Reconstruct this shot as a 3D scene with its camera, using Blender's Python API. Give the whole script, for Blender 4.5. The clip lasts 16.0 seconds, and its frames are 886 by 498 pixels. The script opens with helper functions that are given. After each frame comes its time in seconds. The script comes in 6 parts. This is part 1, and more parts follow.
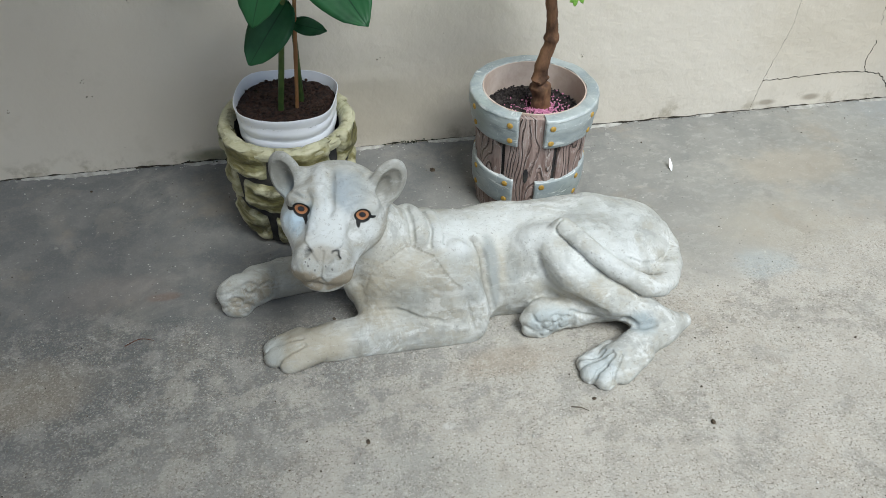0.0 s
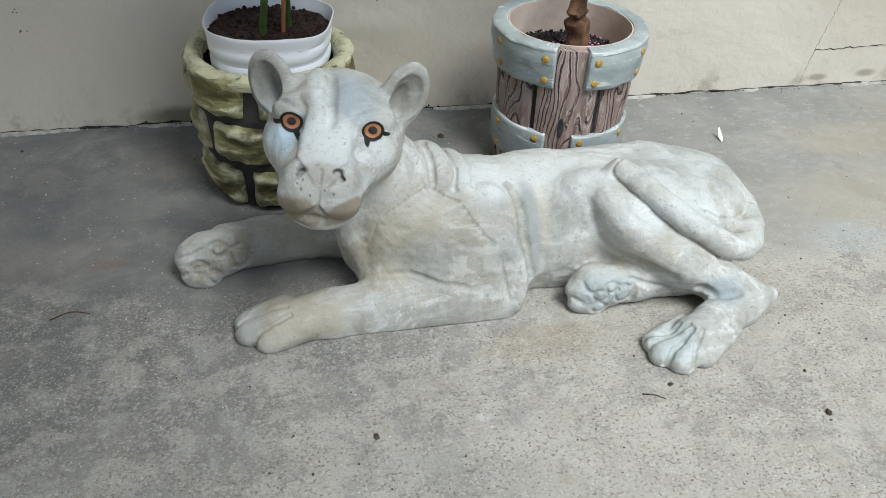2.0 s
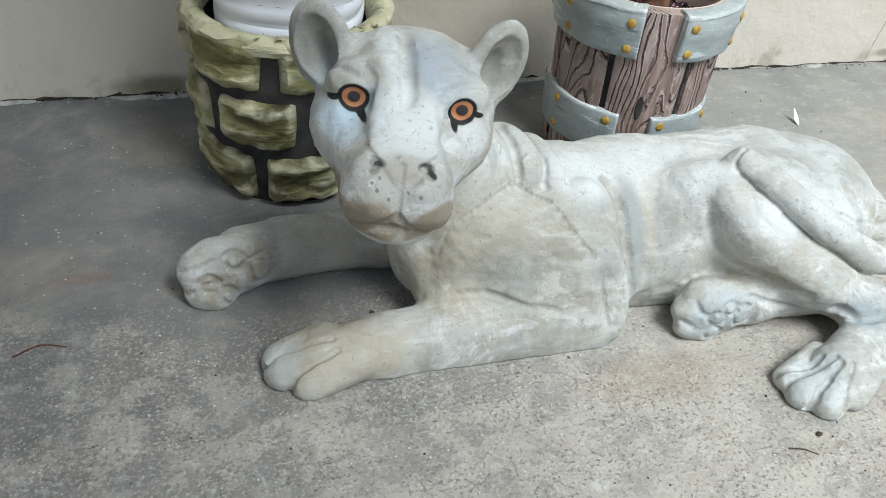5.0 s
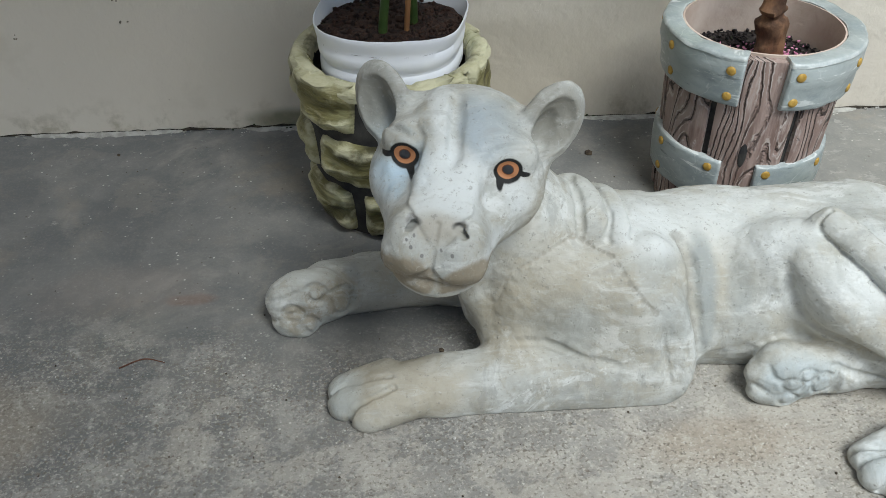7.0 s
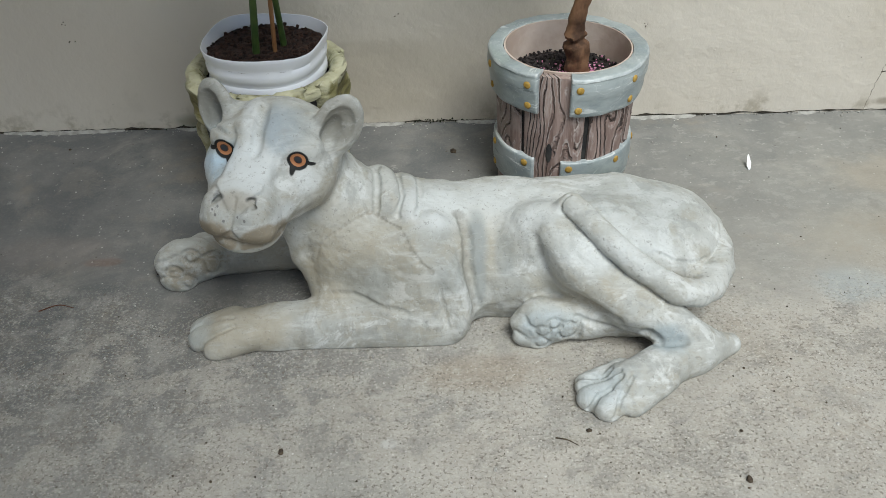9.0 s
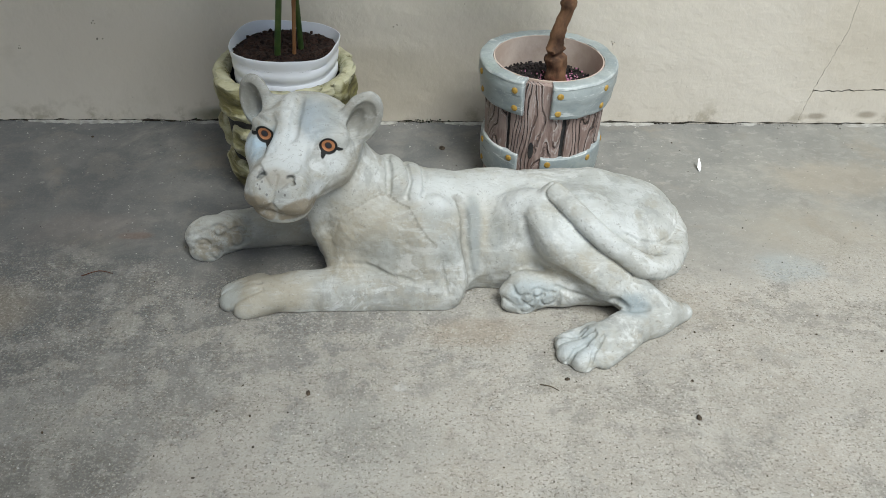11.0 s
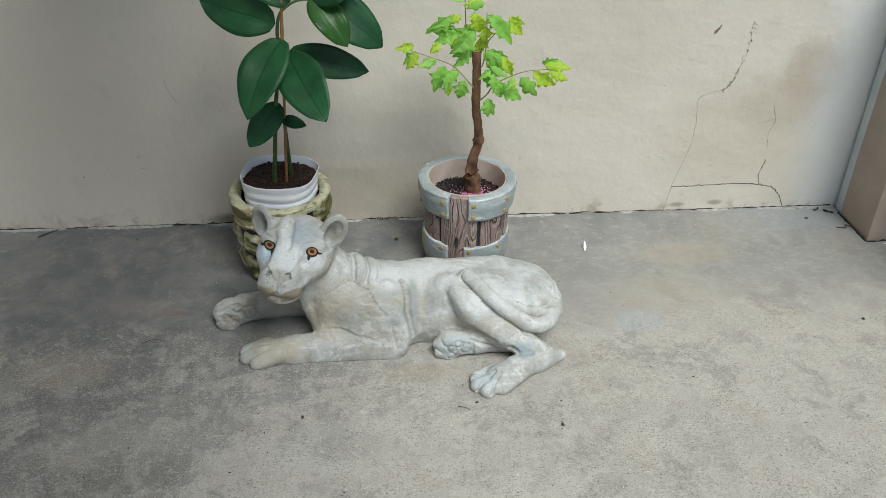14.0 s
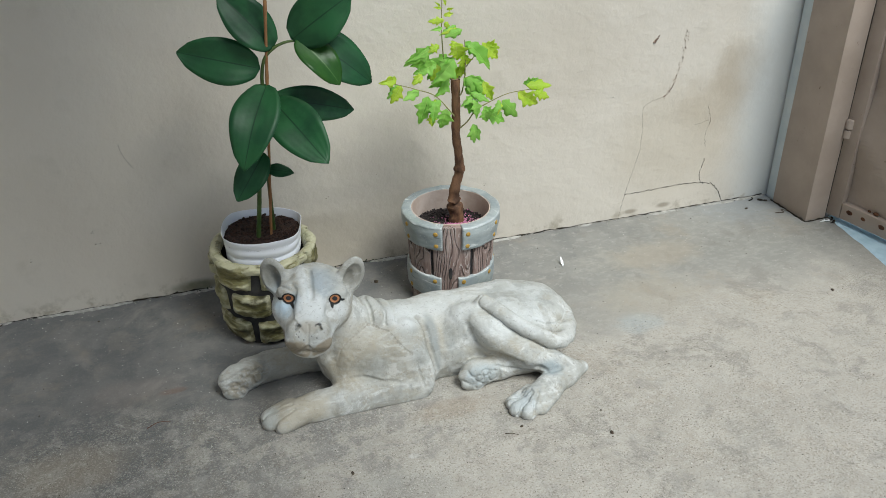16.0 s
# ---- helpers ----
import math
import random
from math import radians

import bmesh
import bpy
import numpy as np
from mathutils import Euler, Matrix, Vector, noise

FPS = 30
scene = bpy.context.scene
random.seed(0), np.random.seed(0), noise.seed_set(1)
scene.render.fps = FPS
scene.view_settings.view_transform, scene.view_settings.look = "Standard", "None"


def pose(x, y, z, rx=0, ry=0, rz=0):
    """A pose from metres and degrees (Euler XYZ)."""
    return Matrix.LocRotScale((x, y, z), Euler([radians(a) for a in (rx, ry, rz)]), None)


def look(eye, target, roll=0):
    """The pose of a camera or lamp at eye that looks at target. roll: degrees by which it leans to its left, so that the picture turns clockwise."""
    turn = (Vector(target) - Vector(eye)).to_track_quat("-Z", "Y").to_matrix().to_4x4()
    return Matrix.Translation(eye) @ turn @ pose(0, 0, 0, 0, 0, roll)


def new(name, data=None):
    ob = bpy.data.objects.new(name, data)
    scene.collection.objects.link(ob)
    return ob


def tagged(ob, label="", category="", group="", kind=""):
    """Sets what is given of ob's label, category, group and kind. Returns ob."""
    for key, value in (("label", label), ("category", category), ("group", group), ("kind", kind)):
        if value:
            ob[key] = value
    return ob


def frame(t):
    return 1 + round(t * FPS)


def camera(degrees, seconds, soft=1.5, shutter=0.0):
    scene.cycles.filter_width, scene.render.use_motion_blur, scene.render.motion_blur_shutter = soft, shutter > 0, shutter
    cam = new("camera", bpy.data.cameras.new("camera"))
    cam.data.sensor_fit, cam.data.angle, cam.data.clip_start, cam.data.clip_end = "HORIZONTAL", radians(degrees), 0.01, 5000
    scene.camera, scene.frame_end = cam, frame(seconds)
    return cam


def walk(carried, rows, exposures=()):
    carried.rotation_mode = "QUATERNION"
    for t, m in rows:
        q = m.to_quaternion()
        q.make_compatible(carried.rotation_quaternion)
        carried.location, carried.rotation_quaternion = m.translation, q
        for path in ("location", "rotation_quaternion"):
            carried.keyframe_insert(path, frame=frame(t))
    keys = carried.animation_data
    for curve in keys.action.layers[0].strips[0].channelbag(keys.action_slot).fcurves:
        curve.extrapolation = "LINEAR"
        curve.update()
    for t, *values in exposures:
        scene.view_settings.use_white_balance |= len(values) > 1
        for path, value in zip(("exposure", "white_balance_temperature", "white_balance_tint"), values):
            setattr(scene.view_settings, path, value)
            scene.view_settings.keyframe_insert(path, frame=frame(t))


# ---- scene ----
cam = camera(54.2, 16.0, soft=0.75)
PATH = [
    (0, (0.046, 0.088, 1.362), (0.385, 1.558, 0.049), 1.4),
    (0.5, (-0.014, 0.322, 1.256), (0.466, 1.709, -0.103), 3.8),
    (1, (-0.039, 0.353, 1.102), (0.474, 1.806, -0.172), 5.1),
    (1.5, (-0.011, 0.306, 0.98), (0.439, 1.825, -0.24), 4.2),
    (2, (-0.01, 0.274, 0.928), (0.431, 1.836, -0.241), 3.4),
    (2.5, (-0.032, 0.276, 0.882), (0.429, 1.86, -0.248), 3.3),
    (3, (-0.04, 0.32, 0.832), (0.445, 1.906, -0.285), 3.6),
    (3.5, (-0.054, 0.388, 0.775), (0.476, 1.965, -0.335), 4.7),
    (4, (-0.084, 0.442, 0.763), (0.493, 1.988, -0.366), 6.1),
    (4.5, (-0.122, 0.506, 0.764), (0.492, 2.027, -0.381), 7.3),
    (5, (-0.115, 0.589, 0.777), (0.454, 2.078, -0.43), 6.6),
    (5.2, (-0.105, 0.632, 0.773), (0.46, 2.098, -0.465), 6.5),
    (7.3, (0.119, 0.519, 0.866), (0.222, 2.119, -0.329), -0.1),
    (7.5, (0.191, 0.463, 0.877), (0.284, 2.079, -0.297), -0.0),
    (8, (0.294, 0.373, 0.909), (0.343, 2.001, -0.252), -0.8),
    (8.5, (0.353, 0.319, 0.931), (0.363, 1.945, -0.232), -2.2),
    (9, (0.365, 0.249, 1.009), (0.406, 1.839, -0.204), -1.3),
    (9.2, (0.356, 0.23, 1.024), (0.416, 1.819, -0.188), -1.2),
    (11.3, (0.25, -0.038, 1.146), (0.419, 1.561, -0.043), 2.8),
    (11.5, (0.25, -0.089, 1.25), (0.408, 1.487, 0.029), 2.6),
    (12, (0.258, -0.249, 1.502), (0.394, 1.3, 0.244), 1.0),
    (12.5, (0.237, -0.336, 1.643), (0.395, 1.202, 0.375), 1.0),
    (13, (0.226, -0.402, 1.693), (0.394, 1.153, 0.446), 1.6),
    (13.5, (0.253, -0.496, 1.674), (0.41, 1.143, 0.54), 1.0),
    (14, (0.297, -0.578, 1.6), (0.497, 1.086, 0.508), 1.3),
    (14.5, (0.24, -0.603, 1.58), (0.468, 1.086, 0.534), 1.2),
    (15, (0.044, -0.541, 1.571), (0.429, 1.129, 0.54), -0.1),
    (15.5, (-0.099, -0.491, 1.539), (0.41, 1.16, 0.532), -0.3),
    (16, (-0.171, -0.466, 1.527), (0.407, 1.173, 0.538), -0.3),
]
walk(cam, [(t, look(eye, target, roll)) for t, eye, target, roll in PATH],
     [(0.0, 0.40, 6100, 4), (2.0, 0.42, 6100, 4), (3.5, 0.46, 6080, 4), (5.0, 0.58, 6080, 4), (7.5, 0.28, 6200, 4), (9.0, 0.17, 6250, 4), (11.5, 0.30, 6250, 4), (14.0, 0.20, 6250, 4), (16.0, 0.28, 6250, 4)])

# ---- light ----
SUN_EL, SUN_AZ = 57.0, 159.0          # height, and turn from +y towards +x, degrees
world = bpy.data.worlds.new("world")
scene.world = world
world.use_nodes = True
wn = world.node_tree
sky = wn.nodes.new("ShaderNodeTexSky")
sky.sky_type, sky.sun_disc = "NISHITA", False
sky.sun_elevation, sky.sun_rotation = radians(SUN_EL), radians(SUN_AZ)
wn.links.new(sky.outputs[0], wn.nodes["Background"].inputs[0])
wn.nodes["Background"].inputs[1].default_value = 0.060
sun = new("sun", bpy.data.lights.new("sun", "SUN"))
sun.data.energy, sun.data.angle, sun.data.color = 3.15, radians(31), (1.0, 0.98, 0.955)
sun_way = Vector((math.sin(radians(SUN_AZ)) * math.cos(radians(SUN_EL)), math.cos(radians(SUN_AZ)) * math.cos(radians(SUN_EL)), math.sin(radians(SUN_EL))))
sun.matrix_world = look(sun_way * 10, (0, 0, 0))


# ---- material helpers ----
class Mat:
    """A node material, built up call by call."""

    def __init__(self, name, rough=0.8, metal=0.0, spec=0.4):
        self.m = bpy.data.materials.new(name)
        self.m.use_nodes = True
        self.t = self.m.node_tree
        self.b = self.t.nodes["Principled BSDF"]
        self.b.inputs["Roughness"].default_value = rough
        self.b.inputs["Metallic"].default_value = metal
        self.b.inputs["Specular IOR Level"].default_value = spec
        self.co = self.n("ShaderNodeTexCoord").outputs["Object"]
        self.shared = None

    def n(self, kind):
        return self.t.nodes.new(kind)

    def put(self, socket, value):
        if isinstance(value, bpy.types.NodeSocket):
            self.t.links.new(value, socket)
        else:
            socket.default_value = value

    def noise(self, scale, detail=4.0, rough=0.55, stretch=None, warp=0.0):
        nd = self.n("ShaderNodeTexNoise")
        v = self.co
        if stretch:
            mp = self.n("ShaderNodeMapping")
            self.put(mp.inputs[0], v)
            mp.inputs["Scale"].default_value = stretch
            v = mp.outputs[0]
        self.put(nd.inputs["Vector"], v)
        for k, x in (("Scale", scale), ("Detail", detail), ("Roughness", rough), ("Distortion", warp)):
            nd.inputs[k].default_value = x
        return nd.outputs[0]

    def cells(self, scale, feature="F1", stretch=None):
        nd = self.n("ShaderNodeTexVoronoi")
        nd.feature = feature
        v = self.co
        if stretch:
            mp = self.n("ShaderNodeMapping")
            self.put(mp.inputs[0], v)
            mp.inputs["Scale"].default_value = stretch
            v = mp.outputs[0]
        self.put(nd.inputs["Vector"], v)
        nd.inputs["Scale"].default_value = scale
        return nd.outputs["Distance"]

    def span(self, value, a, b, c=0.0, d=1.0):
        nd = self.n("ShaderNodeMapRange")
        nd.interpolation_type = "SMOOTHSTEP"
        self.put(nd.inputs[0], value)
        for i, x in enumerate((a, b, c, d)):
            nd.inputs[i + 1].default_value = x
        return nd.outputs[0]

    def math(self, op, a, b=0.0, c=0.0):
        nd = self.n("ShaderNodeMath")
        nd.operation = op
        for i, x in enumerate((a, b, c)):
            self.put(nd.inputs[i], x)
        return nd.outputs[0]

    def mix(self, fac, a, b, how="MIX"):
        nd = self.n("ShaderNodeMix")
        nd.data_type, nd.blend_type = "RGBA", how
        self.put(nd.inputs[0], fac)
        for i, x in ((6, a), (7, b)):
            self.put(nd.inputs[i], x if isinstance(x, bpy.types.NodeSocket) else (*x, 1.0))
        return nd.outputs[2]

    def vec(self, op, a, b):
        nd = self.n("ShaderNodeVectorMath")
        nd.operation = op
        self.put(nd.inputs[0], a)
        self.put(nd.inputs[1], b)
        return nd.outputs["Vector"]

    def plain_co(self):
        """The object's coordinates, from one shared node."""
        if self.shared is None:
            self.shared = self.vec("ADD", self.co, (0.0, 0.0, 0.0))
        return self.shared

    def blob(self, centre, size, turn=(0, 0, 0), ragged=0.0, scale=30.0, soft=0.3):
        """1 inside an ellipsoid with a ragged edge, 0 outside."""
        if any(turn):
            mp = self.n("ShaderNodeMapping")
            mp.vector_type = "TEXTURE"
            self.put(mp.inputs[0], self.co)
            mp.inputs["Location"].default_value = centre
            mp.inputs["Rotation"].default_value = [radians(a) for a in turn]
            mp.inputs["Scale"].default_value = size
            v = mp.outputs[0]
        else:
            v = self.vec("DIVIDE", self.vec("SUBTRACT", self.plain_co(), centre), size)
        ln = self.n("ShaderNodeVectorMath")
        ln.operation = "LENGTH"
        self.put(ln.inputs[0], v)
        r = ln.outputs["Value"]
        if ragged:
            r = self.math("ADD", r, self.math("MULTIPLY_ADD", self.noise(scale, 5, 0.65), 2 * ragged, -ragged))
        return self.span(r, 1.0 - soft, 1.0 + soft, 1.0, 0.0)

    def stroke(self, line, wide):
        """1 along a ragged brush line through the points, 0 elsewhere."""
        near, pts = None, [Vector(p) for p in line]
        dots = [p.lerp(q, i / 3) for p, q in zip(pts, pts[1:]) for i in range(3)] + [pts[-1]]
        for p in dots:
            d = self.n("ShaderNodeVectorMath")
            d.operation = "DISTANCE"
            self.put(d.inputs[0], self.plain_co())
            d.inputs[1].default_value = p
            near = self.math("MINIMUM", near, d.outputs["Value"]) if near else d.outputs["Value"]
        r = self.math("ADD", self.math("DIVIDE", near, wide * 1.5), self.math("MULTIPLY_ADD", self.noise(70, 5, 0.7), 1.6, -0.8))
        return self.span(r, 0.5, 1.1, 1.0, 0.0)

    def each(self):
        return self.n("ShaderNodeObjectInfo").outputs["Random"]

    def colour(self, c):
        self.put(self.b.inputs["Base Color"], c if isinstance(c, bpy.types.NodeSocket) else (*c, 1.0))
        return self

    def rough(self, r):
        self.put(self.b.inputs["Roughness"], r)
        return self

    def bump(self, *layers):
        """Relief from (height, metres) layers."""
        last = None
        for h, dist in layers:
            nd = self.n("ShaderNodeBump")
            nd.inputs["Strength"].default_value = 1.0
            nd.inputs["Distance"].default_value = dist
            self.put(nd.inputs["Height"], h)
            if last:
                self.put(nd.inputs["Normal"], last)
            last = nd.outputs[0]
        self.put(self.b.inputs["Normal"], last)
        return self


# ---- materials ----
def make_floor():
    M = Mat("worn_concrete", 0.85)
    big, mid, fine = M.noise(1.3, 5, 0.6, warp=0.6), M.noise(7, 6, 0.65, warp=0.3), M.noise(150, 3, 0.65)
    sep = M.n("ShaderNodeSeparateXYZ")
    M.put(sep.inputs[0], M.co)
    x, y = sep.outputs[0], sep.outputs[1]
    drift = M.math("MULTIPLY_ADD", M.noise(3.2, 6, 0.65), 1.2, -0.6)
    # trowelled grey cement at one end, pale worn-out surface at the other, smooth olive-grey along the wall
    pale = M.span(M.math("ADD", M.math("SUBTRACT", M.math("MULTIPLY", x, 0.8), y), drift), -1.75, -0.50)
    worn = M.span(M.math("ADD", y, M.math("MULTIPLY", drift, 0.6)), 1.62, 1.22)
    c = M.mix(M.span(big, 0.36, 0.64), (0.355, 0.330, 0.288), (0.415, 0.388, 0.342))
    c = M.mix(M.span(mid, 0.4, 0.62, 0, 0.8), c, (0.43, 0.402, 0.355))
    c = M.mix(M.span(M.math("ADD", y, M.math("MULTIPLY", drift, 0.5)), 1.32, 1.75, 0, 0.85), c, M.mix(M.span(mid, 0.38, 0.62), (0.235, 0.236, 0.214), (0.275, 0.274, 0.248)))
    dark = M.mix(M.span(mid, 0.38, 0.62), (0.132, 0.135, 0.134), (0.188, 0.186, 0.178))
    # flakes: the dark skin has broken away in crisp ragged patches that show the pale cement
    flake = M.span(M.math("ADD", M.noise(7.5, 9, 0.70, warp=0.3), M.math("MULTIPLY_ADD", pale, 0.16, -0.085)), 0.485, 0.535)
    flake = M.math("MULTIPLY", flake, M.span(worn, 0.0, 0.6, 0.15, 1.0))
    fleck = M.span(M.math("ADD", M.noise(38, 6, 0.72, stretch=(0.75, 1.2, 1)), M.math("MULTIPLY_ADD", pale, 0.12, -0.06)), 0.575, 0.60)
    c = M.mix(pale, M.mix(flake, dark, (0.305, 0.290, 0.260)), M.mix(flake, M.mix(0.4, c, (0.22, 0.215, 0.20)), c))
    c = M.mix(M.math("MULTIPLY", fleck, M.span(pale, 0.0, 1.0, 0.6, 0.3)), c, (0.365, 0.355, 0.325))
    c = M.mix(M.span(M.noise(2.6, 6, 0.7, warp=0.5), 0.54, 0.66, 0, 0.35), c, (0.40, 0.375, 0.325))
    c = M.mix(M.span(M.noise(4.4, 8, 0.72, warp=0.4), 0.55, 0.60, 0, 0.5), c, (0.21, 0.20, 0.18))
    blotches = ((-0.52, 1.34, 0.13, 0.08, (0.29, 0.255, 0.205), 0.6), (-0.30, 1.03, 0.17, 0.10, (0.36, 0.345, 0.31), 0.5),
              (0.24, 0.97, 0.16, 0.09, (0.42, 0.41, 0.37), 0.5), (1.14, 1.42, 0.07, 0.05, (0.34, 0.37, 0.37), 0.6),
              (1.25, 1.55, 0.16, 0.10, (0.36, 0.33, 0.27), 0.5), (-0.25, 1.57, 0.035, 0.012, (0.19, 0.1, 0.07), 0.5))
    # darker, browner and paler spots, one of them between the forelegs
    blotches += ((0.25, 0.98, 0.10, 0.05, (0.19, 0.18, 0.16), 0.3), (-0.28, 0.94, 0.14, 0.06, (0.15, 0.145, 0.13), 0.6), (-0.37, 0.88, 0.12, 0.05, (0.15, 0.145, 0.13), 0.5), (-0.51, 1.31, 0.1, 0.06, (0.31, 0.27, 0.22), 0.5), (0.46, 1.24, 0.1, 0.04, (0.30, 0.24, 0.175), 0.5), (2.12, 2.10, 0.4, 0.26, (0.285, 0.30, 0.305), 0.75), (1.41, 1.77, 0.16, 0.08, (0.34, 0.295, 0.23), 0.5), (0.03, 1.40, 0.14, 0.09, (0.15, 0.145, 0.14), 0.4),
               (-0.36, 1.6, 0.12, 0.06, (0.24, 0.21, 0.19), 0.4), (0.30, 1.10, 0.011, 0.008, (0.58, 0.58, 0.56), 0.5),
               (0.62, 1.13, 0.03, 0.018, (0.22, 0.215, 0.2), 0.6), (0.58, 1.09, 0.05, 0.012, (0.25, 0.23, 0.19), 0.5))
    for px, py, p, q, col, k in blotches:
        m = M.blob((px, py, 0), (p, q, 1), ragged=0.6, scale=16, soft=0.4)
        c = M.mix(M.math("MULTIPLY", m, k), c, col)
    # brown dust, and ragged patches where the skin of the cement has gone
    c = M.mix(M.span(M.noise(3.6, 8, 0.72, warp=0.2), 0.53, 0.68, 0, 0.35), c, (0.315, 0.265, 0.20))
    bare = M.span(worn, 0.0, 0.8, 0.2, 1.0)
    c = M.mix(M.math("MULTIPLY", bare, M.span(M.noise(14, 7, 0.72), 0.50, 0.60, 0, 0.35)), c, (0.45, 0.43, 0.385))
    c = M.mix(M.math("MULTIPLY", bare, M.span(M.noise(13, 7, 0.72), 0.53, 0.63, 0, 0.25)), c, (0.24, 0.225, 0.195))
    # exposed sand and small stones, in clumps: pale grains, dark pits
    grain, pit, clump = M.noise(210, 2.5, 0.6), M.noise(185, 2.5, 0.6), M.noise(9, 6, 0.72)
    rough = M.math("MULTIPLY", M.span(worn, 0.0, 0.7, 0.12, 1.0), M.span(clump, 0.40, 0.56, 0.5, 1.0))
    c = M.mix(M.math("MULTIPLY", M.span(grain, 0.50, 0.66, 0, 0.5), rough), c, (0.56, 0.53, 0.47))
    c = M.mix(M.math("MULTIPLY", M.span(pit, 0.54, 0.65, 0, 0.75), rough), c, (0.17, 0.145, 0.115))
    c = M.mix(M.math("MULTIPLY", M.span(M.noise(62, 4, 0.7), 0.50, 0.68, 0, 0.35), rough), c, (0.22, 0.195, 0.155))
    c = M.mix(M.math("MULTIPLY", M.span(M.noise(55, 4, 0.7), 0.50, 0.68, 0, 0.4), rough), c, (0.53, 0.505, 0.45))
    # single grains that stand out
    some = M.span(M.noise(22, 4, 0.7), 0.40, 0.58, 0.15, 1.0)
    much = M.math("MULTIPLY", M.span(worn, 0.0, 0.8, 0.25, 1.0), some)
    c = M.mix(M.math("MULTIPLY", M.span(M.cells(105), 0.05, 0.17, 0.8, 0.0), much), c, (0.13, 0.11, 0.085))
    c = M.mix(M.math("MULTIPLY", M.span(M.cells(92, stretch=(1, 1.1, 1)), 0.05, 0.16, 0.75, 0.0), much), c, (0.62, 0.60, 0.545))
    c = M.mix(M.math("MULTIPLY", M.span(M.cells(48), 0.04, 0.11, 0.85, 0.0), some), c, (0.60, 0.58, 0.53))
    c = M.mix(M.math("MULTIPLY", M.span(M.cells(41), 0.04, 0.11, 0.85, 0.0), some), c, (0.11, 0.095, 0.075))
    c = M.mix(M.span(M.cells(13, stretch=(1, 1.3, 1)), 0.0, 0.024, 0.8, 0.0), c, (0.60, 0.58, 0.52))
    c = M.mix(M.span(M.cells(11), 0.0, 0.02, 0.8, 0.0), c, (0.09, 0.08, 0.07))
    M.colour(c).rough(M.span(mid, 0.3, 0.7, 0.7, 0.95))
    deep = M.math("MULTIPLY", M.math("SUBTRACT", M.span(grain, 0.4, 0.66, 0, 0.6), M.span(pit, 0.54, 0.68)), rough)
    return M.bump((big, 0.006), (mid, 0.003), (M.math("MULTIPLY", flake, M.math("SUBTRACT", 1.0, pale)), 0.0006), (M.noise(34, 4, 0.6), 0.0010), (deep, 0.0007), (fine, 0.0003)).m


def make_wall():
    M = Mat("painted_plaster", 0.75)
    big, mid, fine = M.noise(1.1, 4, 0.55), M.noise(9, 6, 0.6), M.noise(130, 3, 0.6)
    c = M.mix(M.span(big, 0.35, 0.65), (0.580, 0.528, 0.450), (0.640, 0.594, 0.520))
    c = M.mix(M.span(mid, 0.55, 0.8, 0, 0.35), c, (0.42, 0.375, 0.3))
    # ragged patches of other tones at x, z; two lie between the pots
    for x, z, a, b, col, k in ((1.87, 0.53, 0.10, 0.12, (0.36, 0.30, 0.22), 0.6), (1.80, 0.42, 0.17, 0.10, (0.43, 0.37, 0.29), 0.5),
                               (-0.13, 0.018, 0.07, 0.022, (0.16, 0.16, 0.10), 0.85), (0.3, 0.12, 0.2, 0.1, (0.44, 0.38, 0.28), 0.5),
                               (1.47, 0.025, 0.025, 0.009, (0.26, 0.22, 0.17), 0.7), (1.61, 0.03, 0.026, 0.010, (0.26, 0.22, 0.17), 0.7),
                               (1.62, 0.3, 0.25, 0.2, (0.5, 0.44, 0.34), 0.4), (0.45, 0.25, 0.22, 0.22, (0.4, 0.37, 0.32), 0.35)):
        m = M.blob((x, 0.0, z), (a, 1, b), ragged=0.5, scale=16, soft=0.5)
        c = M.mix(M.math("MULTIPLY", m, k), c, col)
    # sky brightness at the gate corner, painted on as a pale bluish tint
    c = M.mix(M.math("MULTIPLY", M.blob((2.10, 0, 0.45), (0.20, 1, 0.9), ragged=0.35, scale=6, soft=0.5), 0.6), c, (0.62, 0.67, 0.69))
    # dust and splashes low down, with ragged shapes of their own
    low = M.span(M.math("ADD", M.zed(), M.math("MULTIPLY", mid, 0.12)), 0.06, 0.14, 1.0, 0.0)
    c = M.mix(M.math("MULTIPLY", low, M.span(M.noise(16, 5, 0.7), 0.48, 0.66, 0, 0.7)), c, (0.33, 0.29, 0.22))
    c = M.mix(M.span(M.cells(14), 0.0, 0.035, 0.8, 0.0), c, (0.22, 0.19, 0.15))
    c = M.mix(M.math("MULTIPLY", M.span(M.noise(5, 4, 0.6), 0.45, 0.6), M.span(M.cells(30), 0.0, 0.05, 0.6, 0.0)), c, (0.28, 0.245, 0.19))
    M.colour(c).rough(0.72)
    return M.bump((big, 0.014), (mid, 0.005), (M.noise(26, 4, 0.6), 0.0018), (M.noise(60, 4, 0.6), 0.0009), (M.span(M.noise(70, 3, 0.6), 0.68, 0.76), 0.0008), (fine, 0.0003)).m


def zed(self):
    nd = self.n("ShaderNodeSeparateXYZ")
    self.put(nd.inputs[0], self.co)
    return nd.outputs[2]


Mat.zed = zed

# head of the statue: place and axes (to its left, ahead, up)
HEAD = Vector((0.126, 1.371, 0.345))
HE = Vector((0.969, -0.235, -0.08)).normalized()
HF = Vector((-0.235, -0.972, 0.0))
HF = (HF - HE * HF.dot(HE)).normalized()
HU = HF.cross(HE)


MID = -0.005     # the muzzle stands a little out of the head's middle


